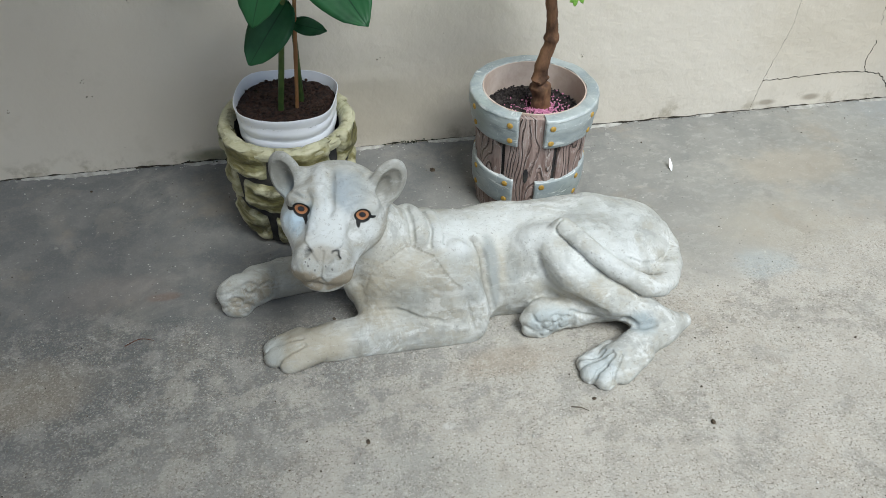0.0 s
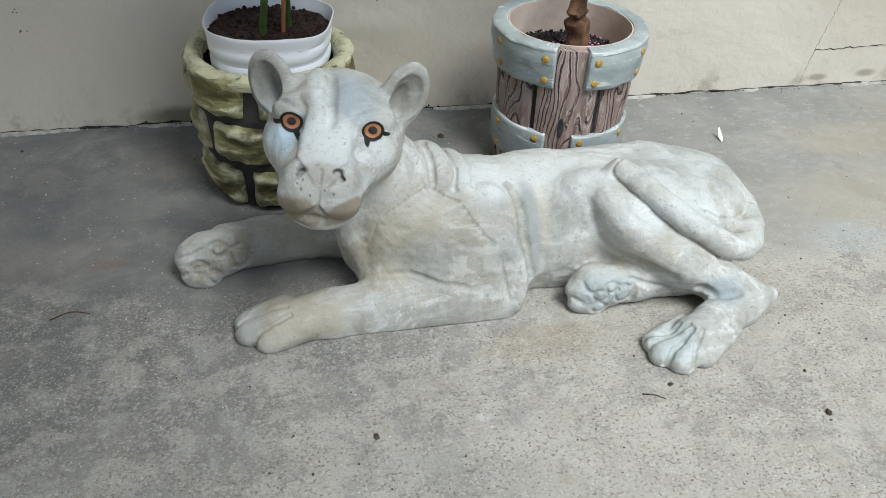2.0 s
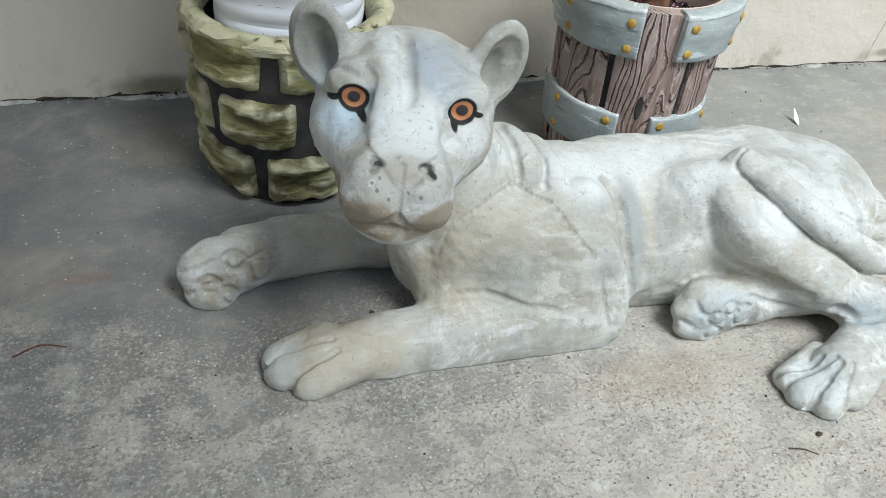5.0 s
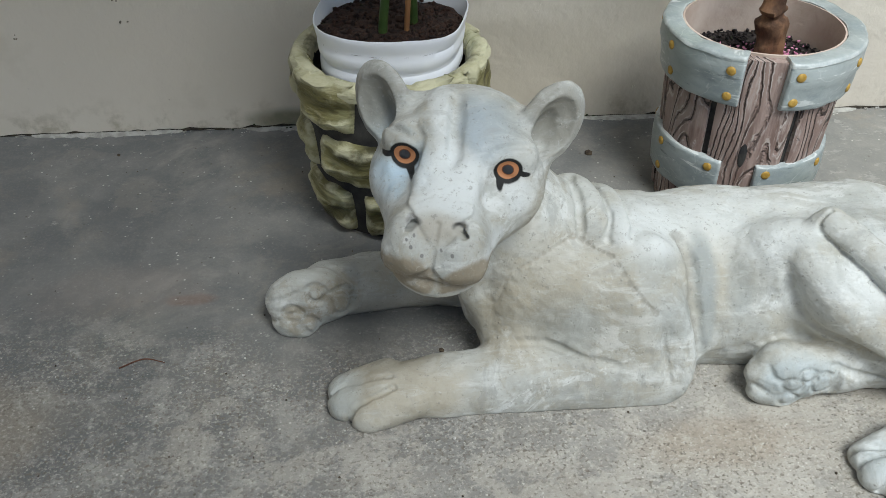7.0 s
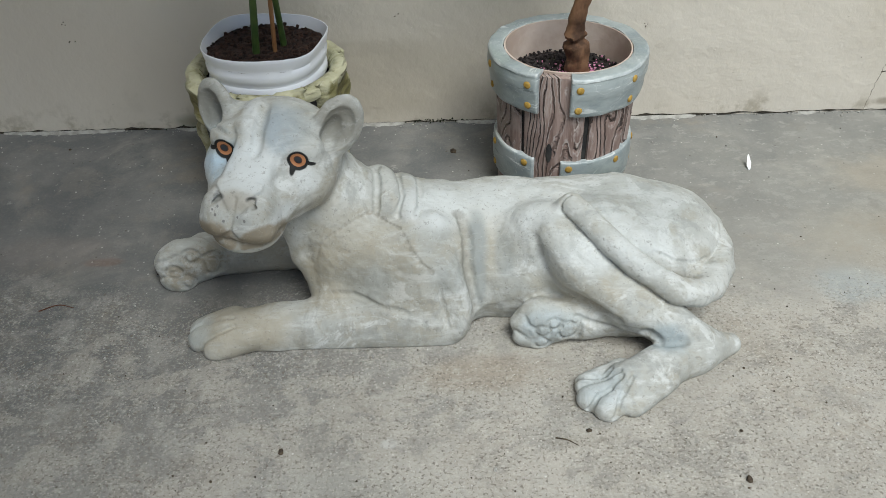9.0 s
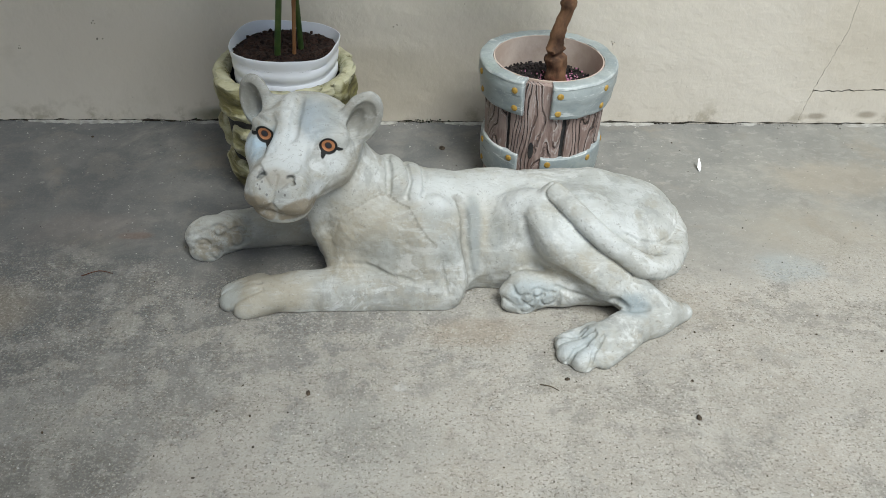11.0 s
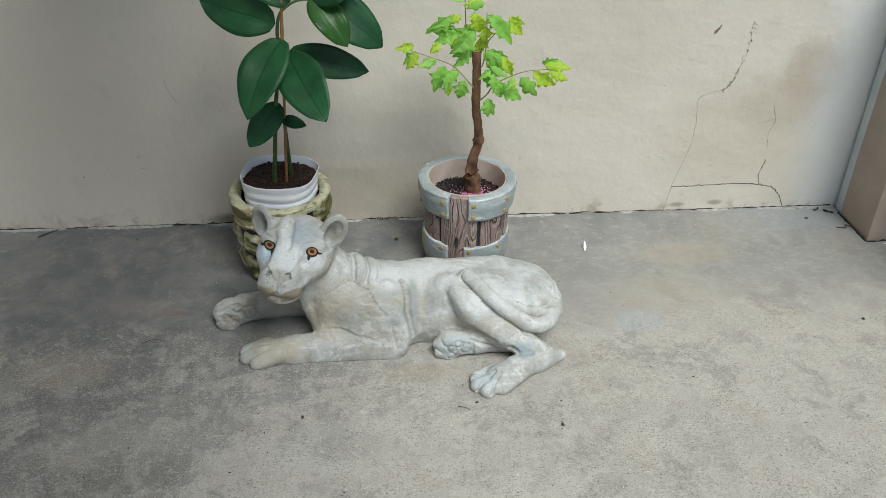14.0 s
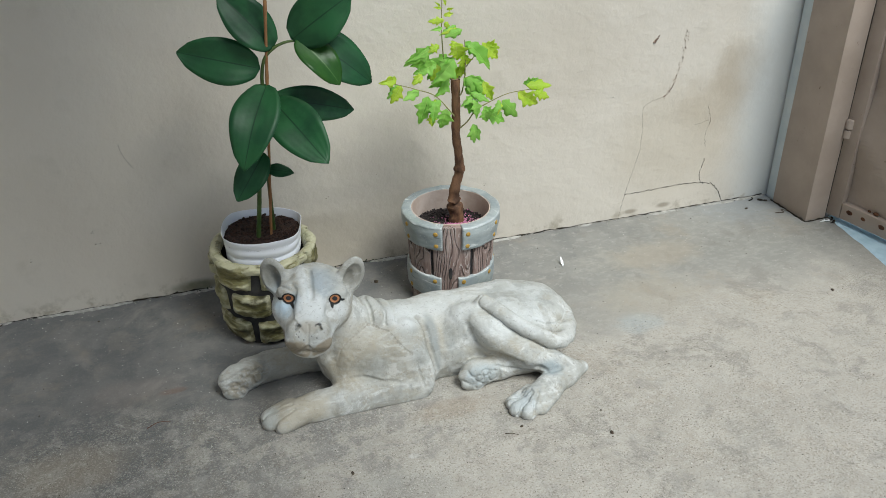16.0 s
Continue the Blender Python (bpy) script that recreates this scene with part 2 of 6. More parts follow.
def hp(a, b, c):
    return HEAD + HE * a + HF * b + HU * c


def make_statue():
    M = Mat("painted_cement", 0.7, spec=0.35)
    big, mid, fine = M.noise(6, 5, 0.6, warp=0.4), M.noise(24, 6, 0.65, warp=0.3), M.noise(210, 3, 0.6)
    c = M.mix(M.span(big, 0.38, 0.62), (0.38, 0.382, 0.355), (0.49, 0.495, 0.47))
    c = M.mix(M.span(mid, 0.46, 0.64, 0, 0.65), c, (0.33, 0.305, 0.245))
    c = M.mix(M.span(M.noise(40, 5, 0.65, stretch=(0.3, 1, 1), warp=0.4), 0.52, 0.68, 0, 0.6), c, (0.60, 0.61, 0.595))
    c = M.mix(M.span(M.noise(7, 6, 0.7, warp=1.0), 0.53, 0.66, 0, 0.5), c, (0.28, 0.29, 0.28))
    c = M.mix(M.span(M.noise(9, 6, 0.7, warp=1.4, stretch=(1, 1, 1.6)), 0.54, 0.62, 0, 0.7), c, (0.60, 0.61, 0.595))
    c = M.mix(M.span(M.noise(90, 4, 0.7, stretch=(0.35, 1, 1)), 0.58, 0.70, 0, 0.3), c, (0.26, 0.25, 0.22))
    beige, blue, grey, white = (0.37, 0.325, 0.24), (0.34, 0.44, 0.51), (0.27, 0.29, 0.285), (0.60, 0.62, 0.615)
    spots = (((0.05, 1.33, 0.03), (0.09, 0.06, 0.05), beige, 0.75), ((0.21, 1.40, 0.10), (0.06, 0.07, 0.06), beige, 0.6),
             ((0.46, 1.40, 0.14), (0.05, 0.06, 0.07), beige, 0.5), ((0.67, 1.33, 0.10), (0.12, 0.05, 0.035), beige, 0.7),)
    spots += (((0.50, 1.44, 0.2), (0.16, 0.08, 0.04), white, 0.6),
             ((0.73, 1.42, 0.2), (0.1, 0.09, 0.05), grey, 0.35),)
    spots += ((hp(0.012, -0.02, 0.045), (0.014, 0.05, 0.035), grey, 0.75), (hp(-0.035, 0.02, -0.01), (0.012, 0.035, 0.03), blue, 0.7),)
    # its right cheek: bluish paint that also carries the skylight there
    spots += ((hp(-0.066, 0.0, -0.030), (0.026, 0.04, 0.020), (0.36, 0.50, 0.62), 0.95), (hp(-0.085, -0.07, 0.0), (0.03, 0.03, 0.03), blue, 0.7),
             (hp(0.0, 0.05, 0.0), (0.045, 0.06, 0.03), white, 0.7), (hp(-0.005, 0.094, -0.024), (0.024, 0.014, 0.018), (0.36, 0.335, 0.285), 0.85), (hp(0.026, -0.02, 0.032), (0.026, 0.05, 0.028), (0.36, 0.41, 0.45), 0.75), (hp(0.085, -0.02, -0.07), (0.03, 0.05, 0.04), beige, 0.5),)
    # insides of the ears: grey-brown stain with shade painted in
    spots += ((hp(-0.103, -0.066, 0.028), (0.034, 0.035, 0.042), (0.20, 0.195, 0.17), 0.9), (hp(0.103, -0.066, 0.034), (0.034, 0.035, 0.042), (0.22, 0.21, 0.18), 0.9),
             ((0.24, 1.38, 0.17), (0.07, 0.07, 0.05), beige, 0.4), ((0.29, 1.37, 0.13), (0.12, 0.07, 0.10), beige, 0.25),)
    spots += (((0.27, 1.38, 0.10), (0.05, 0.06, 0.05), grey, 0.4), ((0.452, 1.385, 0.15), (0.016, 0.06, 0.05), grey, 0.85), ((0.495, 1.38, 0.13), (0.016, 0.06, 0.035), grey, 0.6), ((0.455, 1.36, 0.09), (0.010, 0.06, 0.045), grey, 0.6), ((0.372, 1.39, 0.165), (0.028, 0.05, 0.028), grey, 0.35), ((0.40, 1.36, 0.12), (0.03, 0.06, 0.03), grey, 0.5), ((0.40, 1.42, 0.21), (0.07, 0.06, 0.03), white, 0.7), ((0.60, 1.36, 0.13), (0.06, 0.05, 0.05), white, 0.5),
             ((0.70, 1.32, 0.175), (0.11, 0.05, 0.03), white, 0.6),)
    spots += ((hp(0.0, 0.02, 0.0), (0.028, 0.07, 0.02), white, 0.8), (hp(0.045, 0.07, -0.055), (0.028, 0.04, 0.016), white, 0.7), (hp(-0.045, 0.07, -0.055), (0.028, 0.04, 0.016), white, 0.7),
             (hp(0.0, 0.085, -0.124), (0.035, 0.05, 0.010), white, 0.7), (hp(0.07, 0.0, -0.03), (0.02, 0.03, 0.02), white, 0.7), (hp(-0.07, 0.0, -0.06), (0.03, 0.05, 0.04), white, 0.6),)
    spots += ((hp(-0.022, -0.02, 0.04), (0.012, 0.05, 0.035), white, 0.6), (hp(0.045, -0.03, 0.035), (0.022, 0.04, 0.024), grey, 0.5), (hp(-0.05, 0.02, 0.03), (0.02, 0.03, 0.01), blue, 0.5), ((0.06, 1.53, 0.04), (0.1, 0.06, 0.04), beige, 0.45))
    c = M.mix(M.span(M.noise(24, 5, 0.7, stretch=(1, 1, 0.4), warp=0.5), 0.54, 0.63, 0, 0.45), c, (0.26, 0.265, 0.25))
    for p, s, col, k in spots:
        c = M.mix(M.math("MULTIPLY", M.blob(p, s, ragged=0.45, scale=22, soft=0.45), k), c, col)
    for p, q in (((-0.040, 1.50, 0.050), (0.042, 0.04, 0.030)), ((-0.085, 1.49, 0.028), (0.030, 0.03, 0.020)), ((0.575, 1.285, 0.036), (0.040, 0.03, 0.026))):
        c = M.mix(M.math("MULTIPLY", M.blob(p, q, ragged=0.35, scale=40, soft=0.4), M.span(M.noise(60, 4, 0.7), 0.40, 0.58, 0.15, 0.75)), c, (0.27, 0.23, 0.165))
    # brown wash and painted-in groove shade along the neck and shoulder lines
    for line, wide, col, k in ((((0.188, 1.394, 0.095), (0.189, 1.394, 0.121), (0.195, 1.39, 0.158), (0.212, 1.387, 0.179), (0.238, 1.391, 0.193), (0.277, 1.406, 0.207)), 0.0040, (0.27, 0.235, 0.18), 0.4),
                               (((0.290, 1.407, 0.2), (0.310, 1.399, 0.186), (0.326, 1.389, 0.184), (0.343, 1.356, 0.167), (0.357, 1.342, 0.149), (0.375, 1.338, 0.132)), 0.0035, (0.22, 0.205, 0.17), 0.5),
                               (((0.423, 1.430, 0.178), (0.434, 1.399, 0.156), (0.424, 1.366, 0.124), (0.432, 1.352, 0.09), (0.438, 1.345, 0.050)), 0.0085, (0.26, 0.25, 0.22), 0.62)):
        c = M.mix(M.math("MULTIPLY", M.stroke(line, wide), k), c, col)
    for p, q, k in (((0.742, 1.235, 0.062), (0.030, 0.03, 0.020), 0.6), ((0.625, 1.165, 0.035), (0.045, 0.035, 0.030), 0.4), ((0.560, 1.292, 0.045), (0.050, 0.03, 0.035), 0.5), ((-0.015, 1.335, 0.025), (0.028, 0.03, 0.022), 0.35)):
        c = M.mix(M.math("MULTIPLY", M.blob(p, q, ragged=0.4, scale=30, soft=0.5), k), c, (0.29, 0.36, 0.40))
    # groove under the nose: grime plus its depth shade, painted as one line
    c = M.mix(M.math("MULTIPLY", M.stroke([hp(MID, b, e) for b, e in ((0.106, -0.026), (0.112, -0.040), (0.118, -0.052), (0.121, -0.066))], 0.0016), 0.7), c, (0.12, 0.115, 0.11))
    # nostrils: the darkness inside is painted on, the bores being shallow
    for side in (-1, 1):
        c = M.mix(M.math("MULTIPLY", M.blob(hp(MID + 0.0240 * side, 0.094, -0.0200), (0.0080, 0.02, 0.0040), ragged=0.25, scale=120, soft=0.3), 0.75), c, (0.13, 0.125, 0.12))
    # beige lower lips with a crisp edge, thin brush marks and grime
    for p in (hp(-0.038, 0.080, -0.080), hp(0.028, 0.080, -0.080)):
        c = M.mix(M.math("MULTIPLY", M.blob(p, (0.034, 0.09, 0.033), ragged=0.16, scale=60, soft=0.10), 0.95), c, (0.245, 0.208, 0.152))
    c = M.mix(M.math("MULTIPLY", M.blob(hp(MID, 0.070, -0.112), (0.065, 0.07, 0.0195), ragged=0.2, scale=60, soft=0.12), 0.85), c, (0.50, 0.50, 0.465))
    c = M.mix(M.span(M.noise(60, 5, 0.7, stretch=(0.25, 1, 0.8), warp=0.6), 0.50, 0.70, 0, 0.3), c, (0.60, 0.615, 0.60))
    c = M.mix(M.span(M.noise(55, 6, 0.75, stretch=(0.5, 1, 0.6), warp=0.8), 0.54, 0.68, 0, 0.3), c, (0.29, 0.285, 0.26))
    c = M.mix(M.span(fine, 0.58, 0.75, 0, 0.5), c, (0.3, 0.29, 0.26))
    c = M.mix(M.span(M.cells(75), 0.0, 0.065, 0.8, 0.0), c, (0.15, 0.14, 0.13))
    c = M.mix(M.span(M.noise(120, 4, 0.75), 0.60, 0.66, 0, 0.55), c, (0.22, 0.215, 0.195))
    c = M.mix(M.span(M.noise(100, 4, 0.75), 0.60, 0.70, 0, 0.22), c, (0.64, 0.65, 0.635))
    # whisker dots
    for p in ((0.073, 1.27, 0.319), (0.065, 1.268, 0.315), (0.069, 1.266, 0.309), (0.1, 1.26, 0.305), (0.109, 1.261, 0.314), (0.139, 1.255, 0.302), (0.15, 1.267, 0.305), (0.111, 1.256, 0.303), (0.13, 1.255, 0.311), (0.085, 1.264, 0.31), (0.08, 1.263, 0.3)):
        c = M.mix(M.math("MULTIPLY", M.blob(p, (0.0019, 0.0070, 0.0019), ragged=0.2, scale=300, soft=0.25), 0.85), c, (0.15, 0.145, 0.14))
    # painted eyes: black lids and streaks, orange iris, dark pupil
    black, orange = (0.012, 0.012, 0.012), (0.46, 0.205, 0.095)
    for s in (-1, 1):
        eye = hp(0.0575 * s, 0.0, 0.0)
        c = M.mix(M.blob(eye, (0.0163, 0.03, 0.0156), ragged=0.04, scale=120, soft=0.06), c, black)
        c = M.mix(M.blob(hp(0.073 * s, 0.0, -0.003), (0.012, 0.03, 0.0032), (0, 22 * s, 0), ragged=0.1, scale=150, soft=0.15), c, black)
        c = M.mix(M.blob(hp(0.0510 * s, 0.004, -0.0100), (0.0050, 0.03, 0.0100), (0, 18 * s, 0), ragged=0.1, scale=150, soft=0.15), c, black)
        c = M.mix(M.blob(eye, (0.0118, 0.03, 0.0114), ragged=0.03, scale=160, soft=0.05), c, orange)
        c = M.mix(M.blob(eye, (0.0066, 0.03, 0.0066), soft=0.06), c, (0.16, 0.05, 0.02))
        c = M.mix(M.blob(eye, (0.0057, 0.03, 0.0057), soft=0.06), c, (0.035, 0.035, 0.04))
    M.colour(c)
    return M.bump((M.noise(30, 5, 0.6, warp=0.5), 0.0022), (M.noise(110, 3, 0.55), 0.0006), (M.span(M.cells(75), 0.0, 0.16, 1.0, 0.0), 0.0007), (fine, 0.0004)).m


def make_stone(name="painted_stone_relief", low=(0.15, 0.138, 0.055), high=(0.34, 0.32, 0.175)):
    M = Mat(name, 0.5)
    r = M.each()
    grain = M.noise(13, 4, 0.55, stretch=(0.6, 0.6, 2.2), warp=0.6)
    stroke = M.noise(26, 4, 0.6, stretch=(0.45, 0.45, 2.0), warp=1.0)
    c = M.mix(M.span(grain, 0.36, 0.52), (0.040, 0.038, 0.018), low)
    c = M.mix(M.span(grain, 0.50, 0.64), c, high)
    c = M.mix(M.span(M.noise(9, 3), 0.5, 0.7, 0, 0.6), c, (0.20, 0.235, 0.16))
    c = M.mix(M.span(stroke, 0.34, 0.47, 0.8, 0.0), c, (0.028, 0.028, 0.015))
    c = M.mix(M.span(stroke, 0.58, 0.68, 0, 0.5), c, (0.50, 0.48, 0.32))
    c = M.mix(M.math("MULTIPLY", r, 0.35), c, (0.28, 0.24, 0.08))
    edge = M.n("ShaderNodeNewGeometry").outputs["Pointiness"]
    c = M.mix(M.span(M.math("MULTIPLY_ADD", M.noise(40, 5, 0.7), 0.12, edge), 0.575, 0.63, 0, 0.7), c, (0.56, 0.54, 0.38))
    return M.colour(c).bump((grain, 0.010), (stroke, 0.004), (M.noise(90, 4, 0.6), 0.0012)).m


def make_wood():
    M = Mat("carved_wood_relief", 0.65)
    # carved lines run up the staves, spaced round the barrel
    sep = M.n("ShaderNodeSeparateXYZ")
    M.put(sep.inputs[0], M.co)
    round_about = M.math("MULTIPLY", M.math("ARCTAN2", sep.outputs[0], sep.outputs[1]), 0.13 * 58)
    bend = M.math("MULTIPLY", M.noise(9, 2, 0.5, stretch=(1, 1, 0.34)), 17.0)
    rag = M.math("MULTIPLY", M.noise(120, 2, 0.5), 0.35)
    g = M.math("PINGPONG", M.math("ADD", M.math("ADD", round_about, bend), rag), 0.5)
    n = M.noise(40, 5, 0.7, stretch=(1, 1, 0.12))
    c = M.mix(M.span(n, 0.35, 0.65), (0.20, 0.135, 0.115), (0.37, 0.28, 0.25))
    c = M.mix(M.span(M.noise(14, 4), 0.5, 0.7, 0, 0.6), c, (0.36, 0.30, 0.27))
    c = M.mix(M.math("MULTIPLY", M.span(g, 0.03, 0.085, 1.0, 0.0), M.span(M.noise(15, 4, stretch=(1, 1, 0.35)), 0.40, 0.52)), c, (0.04, 0.028, 0.024))
    c = M.mix(M.span(M.noise(70, 4, 0.7, stretch=(1, 1, 0.15)), 0.56, 0.68, 0, 0.5), c, (0.47, 0.41, 0.38))
    ridge = M.math("MULTIPLY", M.span(g, 0.14, 0.20), M.span(g, 0.24, 0.32, 1.0, 0.0))
    c = M.mix(M.math("MULTIPLY", ridge, M.span(M.noise(26, 4, 0.7, stretch=(1, 1, 0.4)), 0.42, 0.56, 0, 0.75)), c, (0.54, 0.48, 0.45))
    return M.colour(c).bump((M.span(g, 0.0, 0.2), 0.004), (n, 0.003)).m


def make_band():
    M = Mat("grey_painted_band", 0.36, spec=0.5)
    n, rub = M.noise(12, 6, 0.65, stretch=(1, 1, 2)), M.noise(45, 5, 0.75)
    c = M.mix(M.span(n, 0.35, 0.65), (0.245, 0.285, 0.295), (0.37, 0.41, 0.41))
    c = M.mix(M.span(M.noise(5, 3), 0.5, 0.7, 0, 0.5), c, (0.22, 0.26, 0.225))
    c = M.mix(M.span(rub, 0.60, 0.70, 0, 0.45), c, (0.55, 0.58, 0.57))
    c = M.mix(M.span(M.noise(26, 4, 0.6, stretch=(0.4, 0.4, 3.5), warp=0.8), 0.62, 0.66, 0, 0.7), c, (0.70, 0.73, 0.72))
    c = M.mix(M.span(M.noise(9, 3, 0.5, warp=1.5), 0.492, 0.5, 0, 0.3), c, M.mix(M.span(M.noise(9, 3, 0.5, warp=1.5), 0.5, 0.508), (0.66, 0.68, 0.67), c))
    c = M.mix(M.span(M.noise(16, 5, 0.7, stretch=(0.6, 0.6, 4)), 0.60, 0.68, 0, 0.7), c, (0.12, 0.14, 0.14))
    # dry-brushed pale edges
    edge = M.n("ShaderNodeNewGeometry").outputs["Pointiness"]
    c = M.mix(M.span(M.math("MULTIPLY_ADD", rub, 0.10, edge), 0.585, 0.64, 0, 0.75), c, (0.60, 0.62, 0.61))
    return M.colour(c).bump((n, 0.002), (rub, 0.0008), (M.noise(100, 4, 0.6), 0.0006)).m


def plain(name, a, b, scale=30, rough=0.6, metal=0.0, depth=0.001, spec=0.4, stretch=None):
    M = Mat(name, rough, metal, spec)
    n = M.noise(scale, 5, 0.6, stretch=stretch)
    return M.colour(M.mix(M.span(n, 0.35, 0.65), a, b)).bump((n, depth), (M.noise(scale * 7, 3, 0.6), depth * 0.3)).m


def make_leaf(name, deep, light, vein, rough, trans):
    M = Mat(name, rough, spec=0.34)
    n = M.noise(12, 4, 0.6)
    c = M.mix(M.span(n, 0.35, 0.65), deep, light)
    c = M.mix(M.math("MULTIPLY", M.each(), 0.35), c, light)
    uv = M.n("ShaderNodeUVMap").outputs[0]
    sep = M.n("ShaderNodeSeparateXYZ")
    M.put(sep.inputs[0], uv)
    across = M.math("ABSOLUTE", M.math("SUBTRACT", sep.outputs[0], 0.5))
    c = M.mix(M.span(across, 0.006, 0.022, 0.8, 0.0), c, vein)
    side = M.n("ShaderNodeTexWave")
    side.bands_direction = "X"
    mp = M.n("ShaderNodeMapping")
    M.put(mp.inputs[0], uv)
    mp.inputs["Scale"].default_value = (3.0, 0.25, 1)
    M.put(side.inputs["Vector"], mp.outputs[0])
    side.inputs["Scale"].default_value, side.inputs["Distortion"].default_value = 0.6, 0.4
    c = M.mix(M.span(side.outputs["Fac"], 0.0, 0.3, 0.03, 0.0), c, light)
    M.colour(c).bump((side.outputs["Fac"], 0.0002), (n, 0.0015))
    M.b.inputs["Transmission Weight"].default_value = 0.0
    tr = M.n("ShaderNodeBsdfTranslucent")
    M.put(tr.inputs[0], M.mix(0.5, c, light))
    ms = M.n("ShaderNodeMixShader")
    ms.inputs[0].default_value = trans
    out = M.t.nodes["Material Output"]
    M.put(ms.inputs[1], M.b.outputs[0])
    M.put(ms.inputs[2], tr.outputs[0])
    M.put(out.inputs[0], ms.outputs[0])
    return M.m


def make_gate_paint():
    M = Mat("brown_gate_paint", 0.5, spec=0.5)
    n = M.noise(5, 5, 0.6)
    c = M.mix(M.span(n, 0.3, 0.7), (0.34, 0.275, 0.225), (0.42, 0.345, 0.29))
    c = M.mix(M.span(M.noise(30, 5, 0.7), 0.66, 0.72, 0, 0.8), c, (0.1, 0.055, 0.035))
    return M.colour(c).rough(M.span(n, 0.3, 0.7, 0.42, 0.6)).bump((n, 0.003), (M.noise(140, 3), 0.0004)).m


FLOOR, WALL, STATUE, STONE, WOOD, BAND = make_floor(), make_wall(), make_statue(), make_stone(), make_wood(), make_band()
GATE = make_gate_paint()
LIP = make_stone("painted_stone_lip", (0.30, 0.29, 0.17), (0.50, 0.48, 0.33))
MORTAR = plain("dark_mortar", (0.018, 0.018, 0.02), (0.05, 0.048, 0.045), 25, 0.7, depth=0.003)
RIVET = plain("gold_rivet_paint", (0.33, 0.20, 0.035), (0.47, 0.30, 0.07), 90, 0.5, 0.1, 0.0012)
PLASTIC = plain("white_plastic", (0.74, 0.76, 0.82), (0.80, 0.82, 0.86), 6, 0.35, depth=0.0008, spec=0.5)
SOIL = plain("brown_soil", (0.010, 0.005, 0.004), (0.045, 0.021, 0.013), 90, 0.95, depth=0.006)
SOIL_DARK = plain("black_soil", (0.012, 0.010, 0.010), (0.05, 0.04, 0.038), 70, 0.95, depth=0.004)
PINK = plain("pink_granules", (0.5, 0.16, 0.3), (0.62, 0.3, 0.42), 80, 0.8, depth=0.001)
INNER = plain("inner_clay", (0.46, 0.36, 0.30), (0.56, 0.47, 0.41), 14, 0.8, depth=0.003)
STEM = plain("green_stem", (0.035, 0.068, 0.016), (0.075, 0.115, 0.03), 20, 0.5, depth=0.001)
STAKE = plain("bamboo_stake", (0.22, 0.10, 0.04), (0.36, 0.19, 0.08), 30, 0.6, depth=0.001, stretch=(1, 1, 0.2))
BARK = plain("brown_bark", (0.065, 0.033, 0.019), (0.20, 0.105, 0.055), 35, 0.85, depth=0.004, stretch=(1, 1, 0.4))
CUT = plain("cut_wood", (0.3, 0.2, 0.11), (0.4, 0.28, 0.16), 60, 0.9)
TWIG = plain("green_twig", (0.22, 0.22, 0.08), (0.32, 0.31, 0.13), 40, 0.6)
LEAF = make_leaf("glossy_leaf", (0.010, 0.052, 0.020), (0.022, 0.102, 0.034), (0.007, 0.03, 0.014), 0.46, 0.14)
LEAF_LIGHT = make_leaf("glossy_young_leaf", (0.022, 0.085, 0.014), (0.045, 0.135, 0.02), (0.09, 0.2, 0.05), 0.36, 0.22)
LEAFLET = make_leaf("tender_leaf", (0.30, 0.60, 0.10), (0.46, 0.76, 0.19), (0.6, 0.8, 0.25), 0.5, 0.55)
LEAFLET_YELLOW = make_leaf("yellow_green_leaf", (0.52, 0.74, 0.08), (0.70, 0.84, 0.14), (0.74, 0.84, 0.34), 0.5, 0.6)
CRACK = plain("crack_dirt_gap_shade", (0.02, 0.017, 0.013), (0.05, 0.042, 0.03), 90, 0.95)
CRACK_FAINT = plain("faint_crack_dirt", (0.10, 0.085, 0.065), (0.26, 0.23, 0.18), 60, 0.95)
CRACK_BROWN = plain("crack_crumbs", (0.12, 0.075, 0.055), (0.38, 0.29, 0.23), 110, 0.95)
LIME = plain("lime_crust", (0.28, 0.27, 0.245), (0.42, 0.41, 0.38), 60, 0.9, depth=0.002)
DEBRIS = plain("dry_debris", (0.04, 0.03, 0.022), (0.1, 0.075, 0.05), 90, 0.9)
STALK = plain("red_brown_stalk", (0.10, 0.04, 0.025), (0.17, 0.075, 0.045), 90, 0.8)
PAPER = plain("white_scrap", (0.75, 0.76, 0.76), (0.85, 0.85, 0.84), 30, 0.6)
PLASTER_SKYLIT = plain("skylit_plaster", (0.54, 0.60, 0.63), (0.62, 0.66, 0.67), 9, 0.75, depth=0.003)
GREY_PLASTIC = plain("pale_grey_plastic", (0.5, 0.52, 0.54), (0.6, 0.62, 0.63), 10, 0.5, depth=0.001)
RUST = plain("rust", (0.06, 0.025, 0.012), (0.14, 0.06, 0.03), 50, 0.9, depth=0.002)


# ---- mesh helpers ----
def link(name, bm, material, smooth=True):
    me = bpy.data.meshes.new(name)
    bmesh.ops.recalc_face_normals(bm, faces=bm.faces)
    bm.to_mesh(me)
    bm.free()
    for m in material if isinstance(material, (list, tuple)) else (material,):
        me.materials.append(m)
    me.polygons.foreach_set("use_smooth", [smooth] * len(me.polygons))
    if smooth:
        me.set_sharp_from_angle(angle=radians(48))
    return new(name, me)


def part(name, bm, material, parent, label="", smooth=True):
    ob = link(name, bm, material, smooth)
    ob.parent = parent
    return tagged(ob, label=label)


